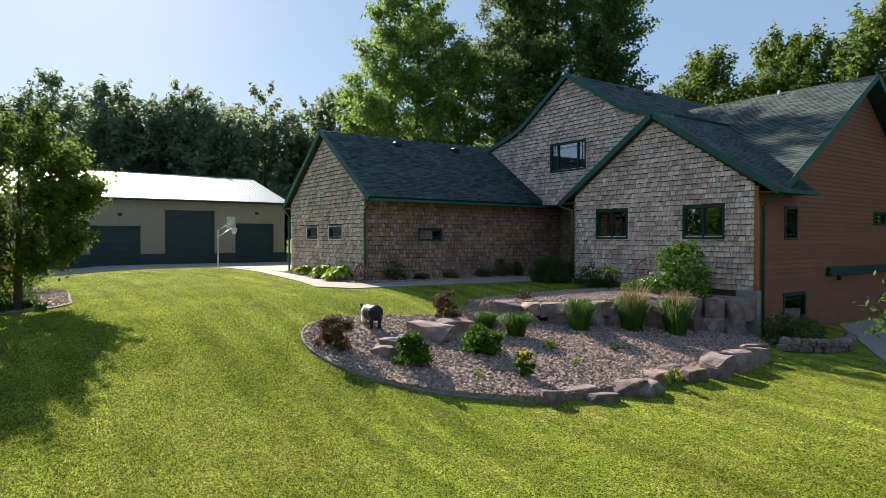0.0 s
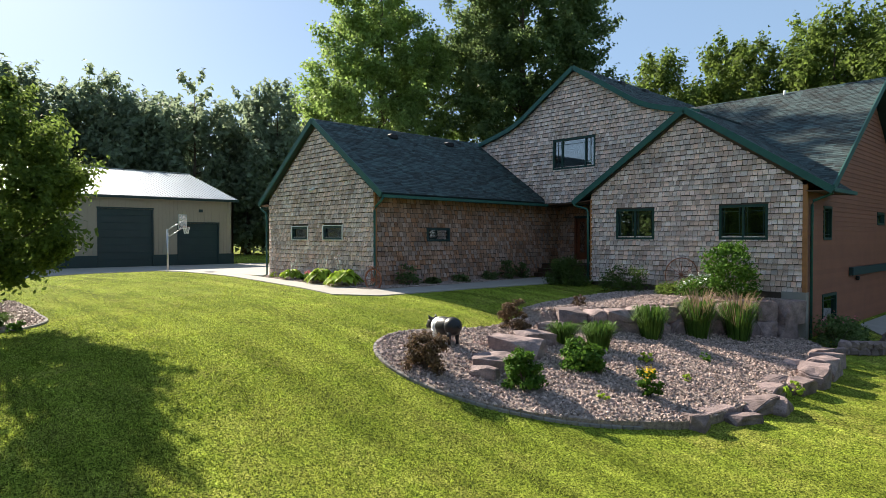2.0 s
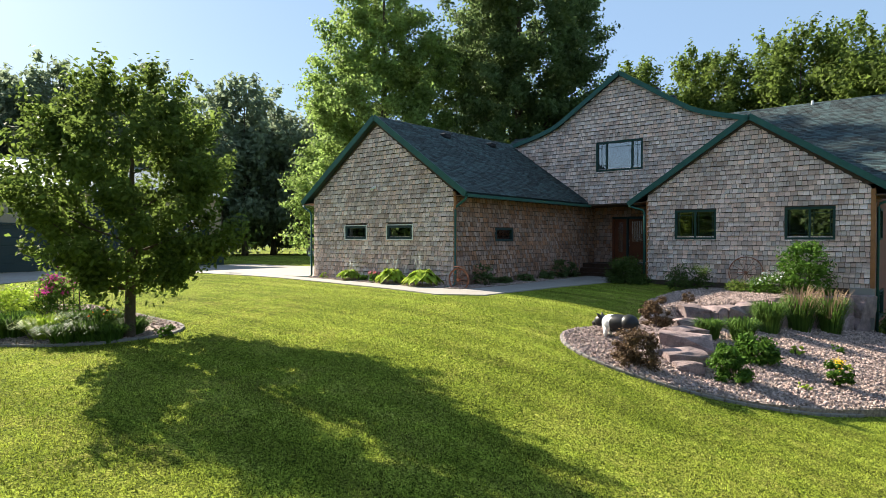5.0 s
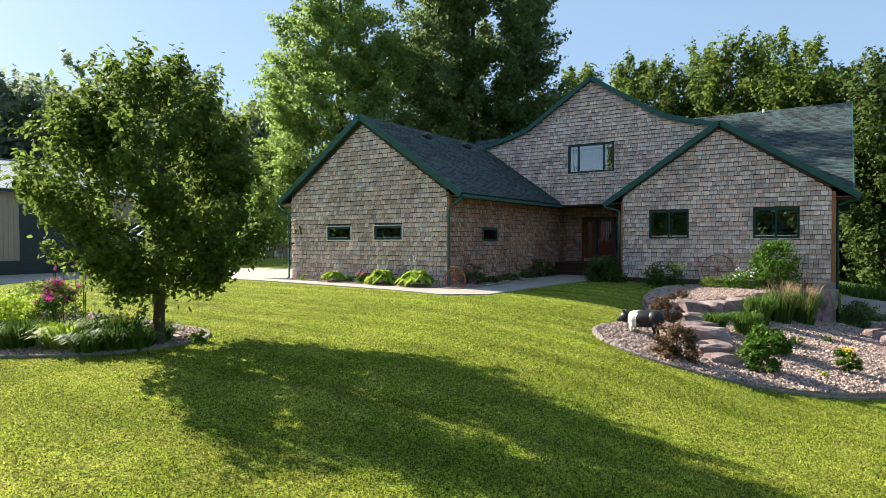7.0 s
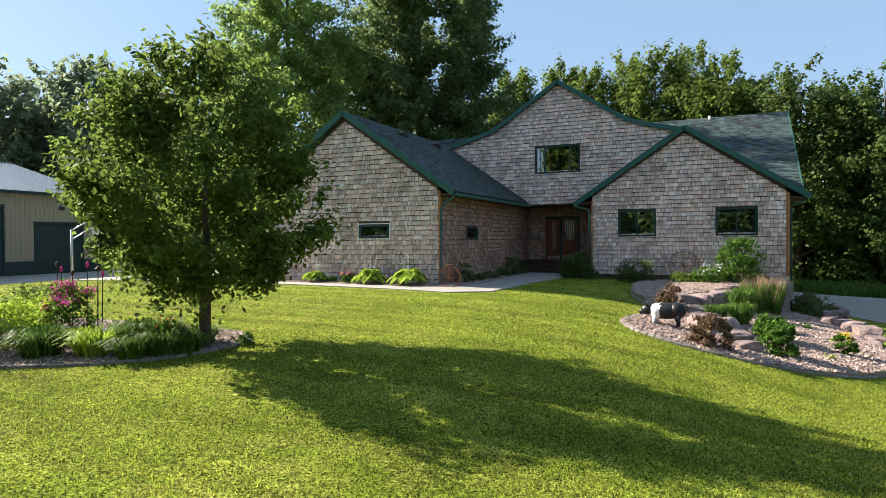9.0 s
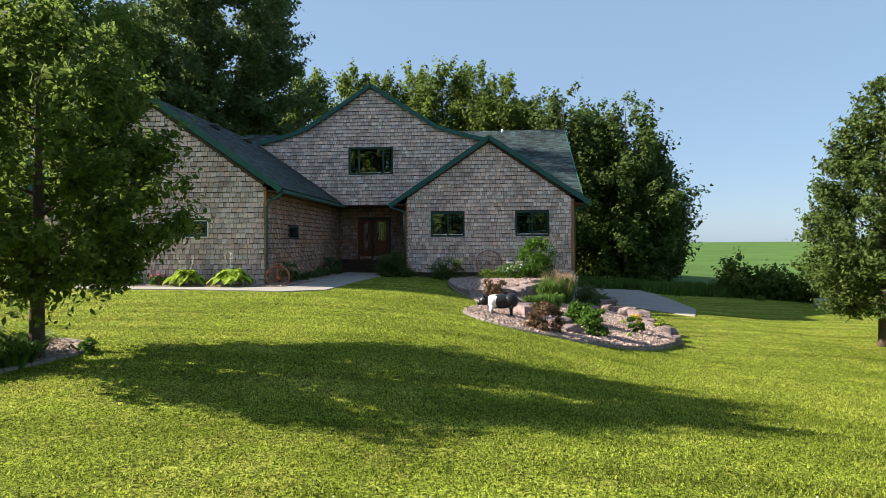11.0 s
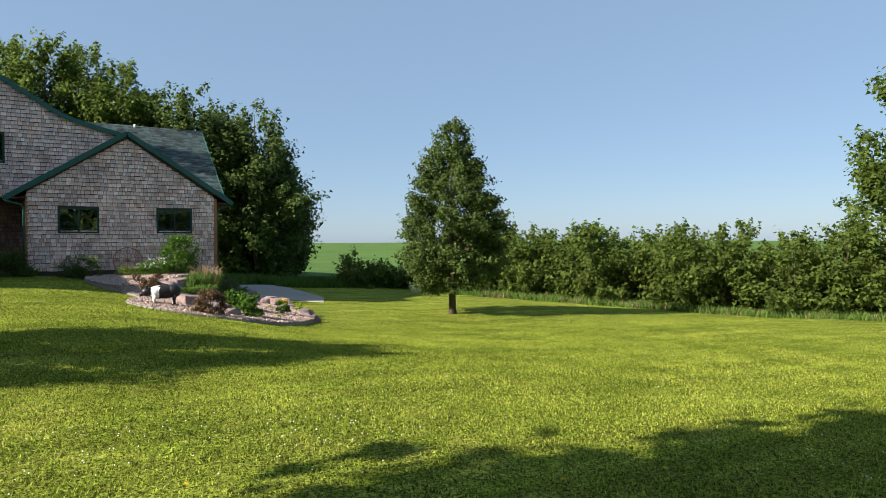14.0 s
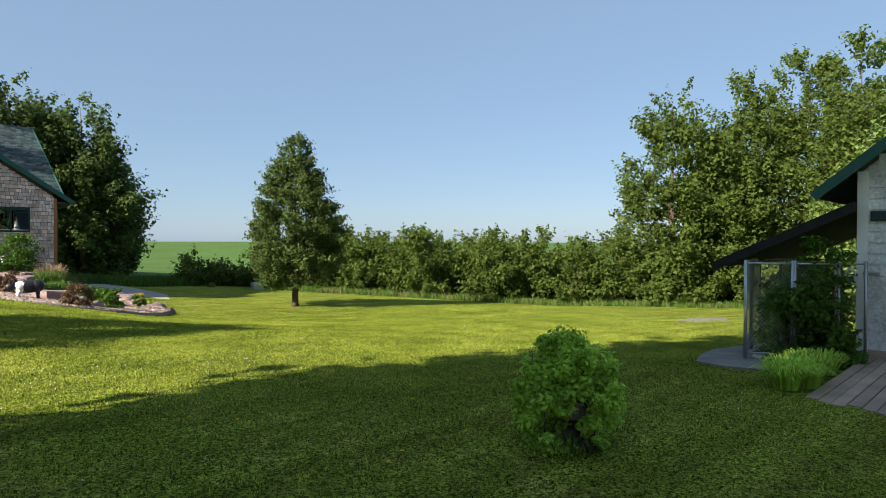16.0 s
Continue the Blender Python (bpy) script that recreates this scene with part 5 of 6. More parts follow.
shrub(-12.0, 9.6, 0.3, 0.15, M_LEAF_LIME, "small yellow-green seedling in gravel", 9, 0.03, 200, z=B(-12, 9.6), clump=0.1)
shrub(-16.3, 15.0, 0.5, 0.4, M_LEAF_RED, "small dark purple plant in gravel", 10, 0.03, 600, z=B(-16.3, 15), clump=0.14)
shrub(-9.75, 14.1, 0.4, 0.35, M_LEAF_LIME, "bright green self-sown plant among rocks", 11, 0.05, 200, z=-0.85, clump=0.12)
tuft(-14.7, 12.0, 0.8, 0.6, M_BLADE, "low blue-green ornamental grass clump", 12, 420, z=B(-14.7, 12.0))
tuft(-14.0, 12.6, 0.9, 0.75, M_BLADE, "bright green ornamental grass clump", 13, 520, z=B(-14.0, 12.6))
tuft(-13.9, 15.2, 1.0, 1.05, M_BLADE, "upright green ornamental grass clump", 14, 520, z=B(-13.9, 15.2))
tuft(-13.4, 17.2, 1.15, 1.3, M_BLADE, "tall feather grass with tan plumes", 15, 360, z=B(-13.3, 17.2), heads=M_BLADE_TAN)
tuft(-12.75, 18.6, 1.15, 1.35, M_BLADE, "tall feather grass with tan plumes", 16, 360, z=B(-12.6, 18.4), heads=M_BLADE_TAN)
shrub(-13.9, 20.7, 1.9, 2.1, M_LEAF_BUSH, "large loose green shrub before the wall", 18, 0.065, 3600, z=0.6, clump=0.32)
shrub(-15.0, 20.9, 1.6, 0.9, M_LEAF_BUSH, "loose green shrub with white buds", 19, 0.05, 1800, z=0.6, clump=0.25, petals=M_WHITE, npetal=120)
shrub(-16.2, 20.9, 1.2, 0.5, M_LEAF, "low grey-green perennial at the wall", 20, 0.05, 1000, z=0.6, clump=0.2)
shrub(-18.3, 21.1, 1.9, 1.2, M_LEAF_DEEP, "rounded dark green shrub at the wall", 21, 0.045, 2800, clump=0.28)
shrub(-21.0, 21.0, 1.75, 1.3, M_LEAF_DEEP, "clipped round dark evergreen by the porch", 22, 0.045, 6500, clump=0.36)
for i, (y, w_, h_) in enumerate(((14.6, 0.9, 0.95), (16.0, 0.7, 0.4), (17.7, 0.8, 0.45), (19.6, 0.8, 0.5), (20.8, 0.9, 1.0), (21.8, 0.8, 0.9))):
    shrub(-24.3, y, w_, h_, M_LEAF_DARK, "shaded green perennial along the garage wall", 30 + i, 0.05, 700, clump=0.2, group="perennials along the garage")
draped("gravel_bed_2", [(-24.85, 13.3), (-24.85, 22.4), (-23.95, 22.4), (-23.65, 15), (-23.85, 12.45), (-26, 12.05), (-33.7, 12.8), (-33.7, 13.33)], 0.045, M_GRAVEL, "gravel strip along the garage walls", "gravel bed", 0.5)
pebbles([(-24.85, 13.3), (-24.85, 20.4), (-23.8, 20.4), (-23.65, 15), (-23.85, 12.45), (-26, 12.05), (-33.7, 12.8), (-33.7, 13.33)], lambda x, y: float(ground_z(x, y)) + 0.05, 4500, 0.032, 6, "loose gravel along the garage walls")
hosta(-25.9, 12.5, 0.9, "large lime-green hosta by the garage wall", 1)
hosta(-27.7, 12.6, 0.82, "lime-green hosta with white flower stalks", 2)
hosta(-30.6, 12.8, 0.62, "small lime-green hosta by the garage wall", 3)
shrub(-29.0, 12.85, 0.8, 0.5, M_LEAF_BUSH, "low astilbe with pink plumes", 36, 0.04, 700, clump=0.18, petals=M_ROSE, npetal=160)
shrub(-29.8, 12.9, 0.5, 0.35, M_LEAF_BUSH, "low green perennial by the wall", 37, 0.04, 500, clump=0.15)
shrub(-32.6, 12.95, 0.4, 0.35, M_LEAF_LIME, "small lime-green perennial by the wall", 38, 0.04, 250, clump=0.14)

# ---- ornaments ----
def wheel(name, at, r, turn, tilt, spokes, label, extra=False, rim=0.022):
    top = thing(name, label, "wheel", at=at)
    top.rotation_euler = (radians(tilt), 0, radians(turn))
    ring = [(r * math.cos(a), 0, r * math.sin(a)) for a in (2 * math.pi * k / 32 for k in range(33))]
    bm = bmesh.new()
    tube(bm, ring, [rim] * 33, 6)
    part("rim", bm, M_RUST, top, smooth=True)
    bm = bmesh.new()
    tube(bm, [(0, -0.09, 0), (0, 0.09, 0)], [0.055, 0.055], 10)
    part("hub", bm, M_RUST, top)
    for k in range(spokes):
        a = 2 * math.pi * k / spokes
        bm = bmesh.new()
        tube(bm, [(0.04 * math.cos(a), 0, 0.04 * math.sin(a)), (r * math.cos(a), 0, r * math.sin(a))], [0.011, 0.009], 5)
        part("spoke", bm, M_RUST, top)
    if extra:
        pipe("fork", [(0, -0.08, 0), (0.02, -0.1, r * 0.7), (0.02, -0.06, r * 1.15)], 0.018, M_RUST, top)
        part("saddle", box(bmesh.new(), -0.14, -0.14, r * 1.15, 0.16, 0.02, r * 1.22, 0.03), M_RUST, top)
    return top
wheel("wagon_wheel", (-16.2, 21.86, 1.32), 0.66, 0, -8, 12, "large rusty iron wagon wheel against the wall")
wheel("old_cycle_wheel", (-24.2, 12.75, 1.14), 0.42, 10, 0, 14, "rusty old cycle wheel with a saddle", True, 0.036)


def pig_statue(x, y, z, turn):
    bm = bmesh.new()
    def blob(c, s, rot=0):
        bmesh.ops.create_uvsphere(bm, u_segments=18, v_segments=12, radius=1.0, matrix=Matrix.Translation(c) @ pose(0, 0, 0, 0, rot) @ Matrix.Diagonal((*s, 1)))
    blob((0, 0, 0.44), (0.50, 0.23, 0.24))
    blob((0.24, 0, 0.42), (0.25, 0.225, 0.235))
    blob((-0.3, 0, 0.46), (0.25, 0.235, 0.24))
    blob((0.52, 0, 0.46), (0.20, 0.15, 0.16), 12)
    tube(bm, [(0.62, 0, 0.42), (0.76, 0, 0.36)], [0.085, 0.07], 10)
    for s in (-1, 1):
        bmesh.ops.create_cone(bm, segments=8, radius1=0.06, radius2=0.01, depth=0.14, cap_ends=True, matrix=Matrix.Translation((0.55, s * 0.1, 0.62)) @ pose(0, 0, 0, s * -25, 35))
        for px in (0.3, -0.33):
            tube(bm, [(px, s * 0.13, 0.34), (px + 0.02, s * 0.13, 0.16), (px, s * 0.13, 0.0)], [0.085, 0.055, 0.05], 8)
    tube(bm, [(-0.53, 0, 0.5), (-0.6, 0.03, 0.46), (-0.6, -0.03, 0.42)], [0.02, 0.015, 0.008], 6)
    bmesh.ops.recalc_face_normals(bm, faces=bm.faces)
    ob = part("pig_statue", bm, M_BLACK, None, smooth=True)
    ob.data.materials.append(M_WHITE)
    for p in ob.data.polygons:
        if 0.17 < p.center.x < 0.42:
            p.material_index = 1
    ob.location, ob.rotation_euler, ob.scale = (x, y, z), (0, 0, radians(turn)), (0.95, 0.95, 0.95)
    return tagged(ob, "black and white belted pig statue on gravel", "statue")
pig_statue(-15.93, 8.82, bed_z(-15.93, 8.82) - 0.01, 175)

# rose bed with a low stone wall by the driveway
for i in range(16):
    f = i / 15
    x, y = -10.5 + 0.9 * math.sin(f * 2.6), 21.2 + 3.6 * f
    for t in range(2):
        boulder(x + 0.04 * t, y + 0.1 * t, float(ground_z(x, y)) + 0.12 + 0.2 * t, 0.34, 0.26, 0.22, 35 * i, 500 + 2 * i + t, "rounded fieldstone in the low bed wall", "bed wall stones")
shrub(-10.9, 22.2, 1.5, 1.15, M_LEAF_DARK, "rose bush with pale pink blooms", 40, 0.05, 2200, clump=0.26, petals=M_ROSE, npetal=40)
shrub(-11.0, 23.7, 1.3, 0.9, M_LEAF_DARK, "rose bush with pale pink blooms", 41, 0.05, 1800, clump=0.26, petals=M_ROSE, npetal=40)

# ---- bed round the young tree ----
TB = ring_of([(-24.0, 1.35), (-24.2, 0.5), (-24.6, -0.35), (-25.6, -1.2), (-27.2, -2.0), (-30, -2.7), (-33, -2.2), (-34, 0.2), (-32, 2.0), (-29, 2.2), (-26.5, 2.1), (-24.8, 2.0)])
draped("gravel_bed_3", TB, 0.05, M_GRAVEL, "gravel bed round the young maple", "gravel bed", 0.5)
pebbles(TB, lambda x, y: float(ground_z(x, y)) + 0.055, 7000, 0.035, 8, "loose gravel round the young maple")
kerb([(x, y) for x, y in TB[:36]] , "curved grey concrete edging round the tree bed", "")
kerb([(x, y) for x, y in TB[54:] + TB[:1]], "curved grey concrete edging round the tree bed", "")
for i, (x, y, w_, h_, m_, lab) in enumerate([(-24.9, -0.1, 1.1, 0.6, M_BLADE, "daylily clump with strappy green leaves"), (-25.5, 0.3, 1.2, 0.7, M_BLADE, "daylily clump with strappy green leaves"), (-26.2, -0.6, 1.2, 0.65, M_LEAF_LIME, "yellow-edged grass clump in the gravel"), (-27.2, -1.1, 1.2, 0.7, M_BLADE, "dark strappy grass clump in gravel"), (-24.55, 0.15, 0.9, 0.5, M_BLADE, "daylily clump with strappy green leaves"), (-24.8, 0.75, 0.9, 0.5, M_BLADE, "daylily clump with strappy green leaves"), (-25.2, -0.5, 1.1, 0.55, M_BLADE, "daylily clump with strappy green leaves"), (-25.9, 0.1, 1.2, 0.7, M_BLADE, "daylily clump with strappy green leaves"), (-28.6, -1.7, 1.4, 0.9, M_BLADE, "dark strappy grass clump in gravel")]):
    tuft(x, y, w_, h_, m_, lab, 60 + i, 420, name="daylily", width=0.018)
shrub(-25.2, 0.2, 0.7, 0.75, M_LEAF_BUSH, "green daylily with one orange bloom", 70, 0.04, 300, clump=0.2, petals=M_ORANGE, npetal=14)
shrub(-28.3, 0.2, 1.35, 1.45, M_LEAF_BUSH, "tall garden phlox with magenta flowers", 71, 0.045, 1900, clump=0.24, petals=M_PINK, npetal=520)
shrub(-29.0, -0.5, 2.0, 1.2, M_LEAF_LIME, "bright lime-green spirea shrub", 72, 0.05, 3000, clump=0.3)
shrub(-30.6, -0.2, 1.9, 1.0, M_LEAF_LIME, "bright lime-green spirea shrub", 73, 0.05, 2400, clump=0.3)
shrub(-31.0, 1.0, 1.8, 1.25, M_LEAF, "grey-green feathery perennial in gravel", 74, 0.05, 1800, clump=0.3)
shrub(-24.0, 1.2, 0.5, 0.3, M_LEAF_BUSH, "low green plant at the tree's foot", 75, 0.04, 300, clump=0.14)
for i in range(6):
    x, y = -29.3 + 0.33 * i, 0.6 + 0.12 * math.sin(i * 5)
    st = thing("flower_spire", "tall slender dark flower spire", "plant", "flower spires", (x, y, float(ground_z(x, y))))
    bm = bmesh.new()
    tube(bm, [(0, 0, 0), (0.02, 0, 0.9), (0.03, 0.01, 1.75 - 0.1 * (i % 3))], [0.012, 0.014, 0.008], 5)
    part("stem", bm, M_DKWOOD, st)
    bm = bmesh.new()
    bmesh.ops.create_icosphere(bm, subdivisions=2, radius=0.05, matrix=Matrix.Translation((0.03, 0.01, 1.72 - 0.1 * (i % 3))) @ Matrix.Diagonal((0.7, 0.7, 1.5, 1)))
    part("bloom", bm, M_PINK if i % 2 else M_DKWOOD, st)

# ---- stump with suckers ----
sx, sy = -15.35, -13.5
sz = float(ground_z(sx, sy))
stump = tagged(part("tree_stump", tube(bmesh.new(), [(0, 0, -0.1), (0, 0, 0.08), (0, 0, 0.32), (0.02, 0, 0.5)], [0.36, 0.27, 0.21, 0.19], 14), M_STUMP, None), "old grey tree stump with loose bark", "stump")
stump.location = (sx, sy, sz)
for i, (dx, dy, w_, h_, zz) in enumerate(((-0.2, 0.28, 0.6, 1.0, 0.0), (0.12, 0.3, 0.62, 1.22, 0.1), (0.28, -0.15, 0.55, 1.12, 0.1), (0.12, 0.08, 0.65, 1.0, 0.38), (-0.12, -0.38, 0.26, 0.42, 0.05), (-0.05, 0.36, 0.5, 0.9, 0.0), (-0.32, 0.12, 0.55, 0.72, 0.0), (0.0, 0.0, 0.7, 1.05, 0.5), (0.1, -0.36, 0.5, 0.95, 0.15))):
    shrub(sx + dx, sy + dy, w_, h_ - zz * 0.4, M_LEAF_YOUNG, "bright green suckers sprouting from the stump", 80 + i, 0.034, 3800, "stump_sucker", "stump suckers", sz + zz, clump=0.24)
tuft(sx - 0.1, sy - 0.1, 1.2, 0.3, M_BLADE, "uncut grass round the stump", 88, 160, width=0.008)
tuft(sx - 0.1, sy + 0.4, 0.7, 1.3, M_BLADE_TAN, "wild grass with nodding seed heads", 89, 5, width=0.006)

# ---- old white shed with lean-to and kennel ----
shed = thing("old_shed", "old white clapboard shed with peeling paint", "shed")
SX, SY = -5.84, -14.57
shell("wall", [(SY, -0.3), (SY - 5.2, -0.3), (SY - 5.2, 3.75), (SY - 2.6, 5.9), (SY, 3.75)], [], (SX, 0, 0), Y, (-1, 0, 0), 0.15, M_PEEL, shed)
shell("wall", [(SX, -0.4), (SX + 8, -0.4), (SX + 8, 3.75), (SX, 3.75)], [], (0, SY, 0), X, (0, 1, 0), 0.12, M_PEEL, shed)
shell("wall", [(SX, -0.4), (SX + 8, -0.4), (SX + 8, 3.75), (SX, 3.75)], [], (0, SY - 5.2, 0), X, NORTH, 0.12, M_PEEL, shed)
z = 0.0
while z < 5.7:
    hi = SY - 0.17 if z < 3.7 else SY - 0.1 - (z - 3.7) / 2.15 * 2.6
    lo = SY - 5.1 if z < 3.7 else SY - 5.1 + (z - 3.7) / 2.15 * 2.6
    bm = bmesh.new()
    v = [bm.verts.new(p) for p in ((SX, hi, z), (SX, lo, z), (SX - 0.035, lo, z), (SX - 0.035, hi, z), (SX, hi, z + 0.235), (SX, lo, z + 0.235), (SX - 0.008, lo, z + 0.235), (SX - 0.008, hi, z + 0.235))]
    for f in ((0, 1, 2, 3), (3, 2, 6, 7), (0, 3, 7, 4), (1, 5, 6, 2)):
        bm.faces.new([v[i] for i in f])
    part("clapboard", bm, M_PEEL, shed)
    z += 0.23
boxed("corner_board", SX - 0.05, SY - 0.18, -0.1, SX + 0.05, SY + 0.02, 3.8, M_WHITE, shed, 0.008, "white corner board")
boxed("door_track", SX - 0.09, SY - 4.5, 2.75, SX - 0.035, SY - 0.22, 2.95, M_DKPANEL, shed, 0.01, "dark green peeling door header")
boxed("sill_board", SX - 0.06, SY - 5.1, -0.12, SX - 0.03, SY - 0.2, 0.05, M_PLANK, shed, 0.006)
for s in (0, 1):
    y0, y1 = (SY + 0.75, SY - 2.6) if s == 0 else (SY - 5.95, SY - 2.6)
    part("roof", prism(bmesh.new(), [(y0, 3.35), (y1, 6.08), (y1, 5.98), (y0, 3.25)], "x", SX - 0.45, SX + 8.4), M_ROOF, shed)
    fascia("rake_board", [(SX - 0.47, y0, 3.27), (SX - 0.47, y1, 5.99)], 0.05, 0.2, M_GREEN, shed, "green rake board")
part("hasp", box(bmesh.new(), SX - 0.07, SY - 0.4, 1.62, SX - 0.03, SY - 0.1, 1.68, 0.01), M_STEEL, shed)
lean = thing("lean_to", "dark lean-to roof beside the old shed", "lean-to")
part("roof", prism(bmesh.new(), [(SY + 0.02, 3.15), (SY + 2.85, 1.82), (SY + 2.85, 1.70), (SY + 0.02, 3.0)], "x", SX - 0.35, SX + 6.5), M_LEAN_SHADE, lean)
fascia("barge_board", [(SX - 0.37, SY + 0.02, 3.04), (SX - 0.37, SY + 2.9, 1.70)], 0.04, 0.2, M_LEAN_SHADE, lean, "dark weathered barge board")
for x in (SX + 1.5, SX + 4, SX + 6.2):
    boxed("post", x, SY + 2.55, -0.6, x + 0.08, SY + 2.63, 1.72, M_DKWOOD, lean, 0.008)
draped("pavement_4", [(-9.0, -13.0), (-8.7, -12.3), (-7.4, -11.9), (-5.6, -11.5), (-1.5, -11.3), (-1.5, -14.4), (-6.0, -14.45), (-7.6, -14.2), (-8.8, -13.8)], 0.04, M_PAD, "stained concrete pad under the kennel", "slab", 0.5)
draped("pavement_5", [(6.5, -5.3), (10, -4.7), (13, -5.2), (10.5, -6.3), (8.5, -5.9), (7.2, -6.4)], 0.012, M_PAD, "pale bare ground beyond the kennel", "slab", 0.8)
kennel = thing("dog_kennel", "galvanised chain-link dog kennel on concrete", "kennel", at=(-7.45, -12.85, float(ground_z(-7.45, -12.85)) + 0.04))
def link_panel(p, q, h):
    p, q = Vector(p), Vector(q)
    d = q - p
    up = Vector((0, 0, h))
    pipe("post", [p, p + up], 0.03, M_STEEL, kennel)
    pipe("post", [q, q + up], 0.03, M_STEEL, kennel)
    pipe("rail", [p + up * 0.97, q + up * 0.97], 0.02, M_STEEL, kennel)
    pipe("rail", [p + up * 0.06, q + up * 0.06], 0.02, M_STEEL, kennel)
    bm = bmesh.new()
    L, step = d.length, 0.085
    n = int((L + h) / step)
    for i in range(n):
        for s in (1, -1):
            a0 = i * step - h
            lo, hi = max(0, -a0), min(h, L - a0)
            if hi - lo > 0.03:
                def at(t):
                    u = (a0 + t) / L
                    return p + d * (u if s == 1 else 1 - u) + Vector((0, 0, t))
                tube(bm, [at(lo), at(hi)], [0.0017, 0.0017], 3)
    part("mesh", bm, M_STEEL, kennel, "chain-link mesh")
link_panel((0, 0, 0), (0.5, -0.76, 0), 2.1)
link_panel((0.53, -0.8, 0), (0.95, -1.45, 0), 2.1)
link_panel((0.08, 0.04, 0), (4.2, 1.0, 0), 2.1)
link_panel((1.0, -1.5, 0), (1.4, -1.9, 0), 2.1)
link_panel((4.2, 1.0, 0), (4.6, -1.5, 0), 2.1)
bowl = tagged(part("dog_bowl", tube(bmesh.new(), [(0, 0, 0), (0, 0, 0.07), (0, 0, 0.072), (0, 0, 0.02)], [0.14, 0.11, 0.1, 0.08], 16), M_STEEL, None, smooth=True), "shiny steel dog bowl on the pad", "bowl")
bowl.location = (-7.25, -13.05, float(ground_z(-7.25, -13.05)) + 0.05)
for i, (x, y, w_, h_) in enumerate(((-7.0, -13.6, 1.0, 1.9), (-6.6, -14.0, 1.2, 2.3), (-6.3, -14.1, 0.9, 1.4), (-5.7, -13.6, 1.4, 2.4), (-6.8, -14.35, 0.9, 0.9), (-6.0, -13.2, 0.9, 1.8), (-6.5, -14.2, 1.0, 2.7), (-6.1, -13.8, 1.2, 3.0), (-6.5, -13.35, 1.1, 1.9), (-5.0, -13.0, 1.4, 2.2))):
    shrub(x, y, w_, h_, M_LEAF_BUSH, "leafy vine scrambling over the kennel", 180 + i, 0.055, 1700, "kennel_vine", "kennel vines", clump=0.24)
for i, (x, y) in enumerate(((-9.4, -14.2), (-8.7, -14.3), (-8.1, -14.4), (-10.2, -14.35), (-9.8, -14.5))):
    tuft(x, y, 0.8, 0.5, M_LEAF_YOUNG, "long uncut grass beside the deck", 190 + i, 260, name="grass_clump", group="grass clumps")
deck = thing("plank_ramp", "grey weathered plank ramp before the shed", "ramp", at=(-8.5, -16.4, float(ground_z(-8.5, -15.5))))
for i in range(20):
    y0 = -2.2 + i * 0.193
    boxed("plank", -2.95 - 0.07 * (i * 7 % 4) + 0.045 * i, y0, 0.03 + 0.006 * (i % 3), 2.6, y0 + 0.178, 0.09 + 0.006 * (i % 3), M_PLANK, deck, 0.008)
bird = thing("birdhouse", "tiny white birdhouse on the shed wall", "birdhouse", at=(SX - 0.05, SY + 0.12, 1.55))
part("box", box(bmesh.new(), -0.12, -0.09, -0.14, 0.06, 0.09, 0.08, 0.006), M_WHITE, bird)
part("roof", prism(bmesh.new(), [(-0.13, 0.07), (0.0, 0.2), (0.13, 0.07), (0.0, 0.17)], "x", -0.16, 0.08), M_WHITE, bird)
part("hole", tube(bmesh.new(), [(-0.125, 0, 0), (-0.118, 0, 0)], [0.025, 0.025], 10), M_BLACK, bird)

# ---- far garden shed and chairs ----
cabin = thing("garden_shed", "small grey garden shed under the trees", "shed", at=(-72, 46, float(ground_z(-72, 46))))
boxed("wall", -2.5, -2, 0, 2.5, 2, 2.4, M_PLANK, cabin)
part("roof", prism(bmesh.new(), [(-3.0, 2.3), (0, 3.6), (3.0, 2.3), (0, 3.45)], "y", -2.5, 2.5), M_ROOF, cabin)
boxed("door", -0.5, -2.06, 0.05, 0.5, -2.0, 2.0, M_DKPANEL, cabin)
boxed("window", 1.2, -2.06, 1.0, 2.0, -2.0, 1.7, M_WHITE, cabin)
def garden_chair(x, y, turn):
    top = thing("garden_chair", "white slatted garden chair on the lawn", "chair", "white garden chairs", (x, y, float(ground_z(x, y))))
    top.rotation_euler = (0, 0, radians(turn))
    part("seat", box(bmesh.new(), -0.3, -0.3, 0.34, 0.3, 0.3, 0.38, 0.01), M_WHITE, top)
    bm = bmesh.new()
    for k in range(5):
        bar(bm, (-0.26 + 0.13 * k, 0.28, 0.36), (-0.26 + 0.13 * k, 0.48, 1.0), 0.1, 0.02)
    part("backrest", bm, M_WHITE, top)
    for px in (-0.33, 0.33):
        part("armrest", box(bmesh.new(), px - 0.06, -0.35, 0.56, px + 0.06, 0.35, 0.59, 0.01), M_WHITE, top)
        for py in (-0.28, 0.28):
            part("leg", box(bmesh.new(), px - 0.04, py - 0.03, 0, px + 0.04, py + 0.03, 0.56, 0.005), M_WHITE, top)
for x, y, t in ((-68.5, 41.0, 140), (-66.0, 41.5, 170), (-64.3, 42.3, 200), (-71, 42.0, 150)):
    garden_chair(x, y, t)
bx = tagged(boxed("utility_box", 3.2, 27.6, -2.6, 4.1, 28.1, -1.5, M_STEEL, None, 0.03), "small pale utility box on the lawn", "box")
bx.location.z = float(ground_z(3.6, 27.8)) + 2.1 - 0.05

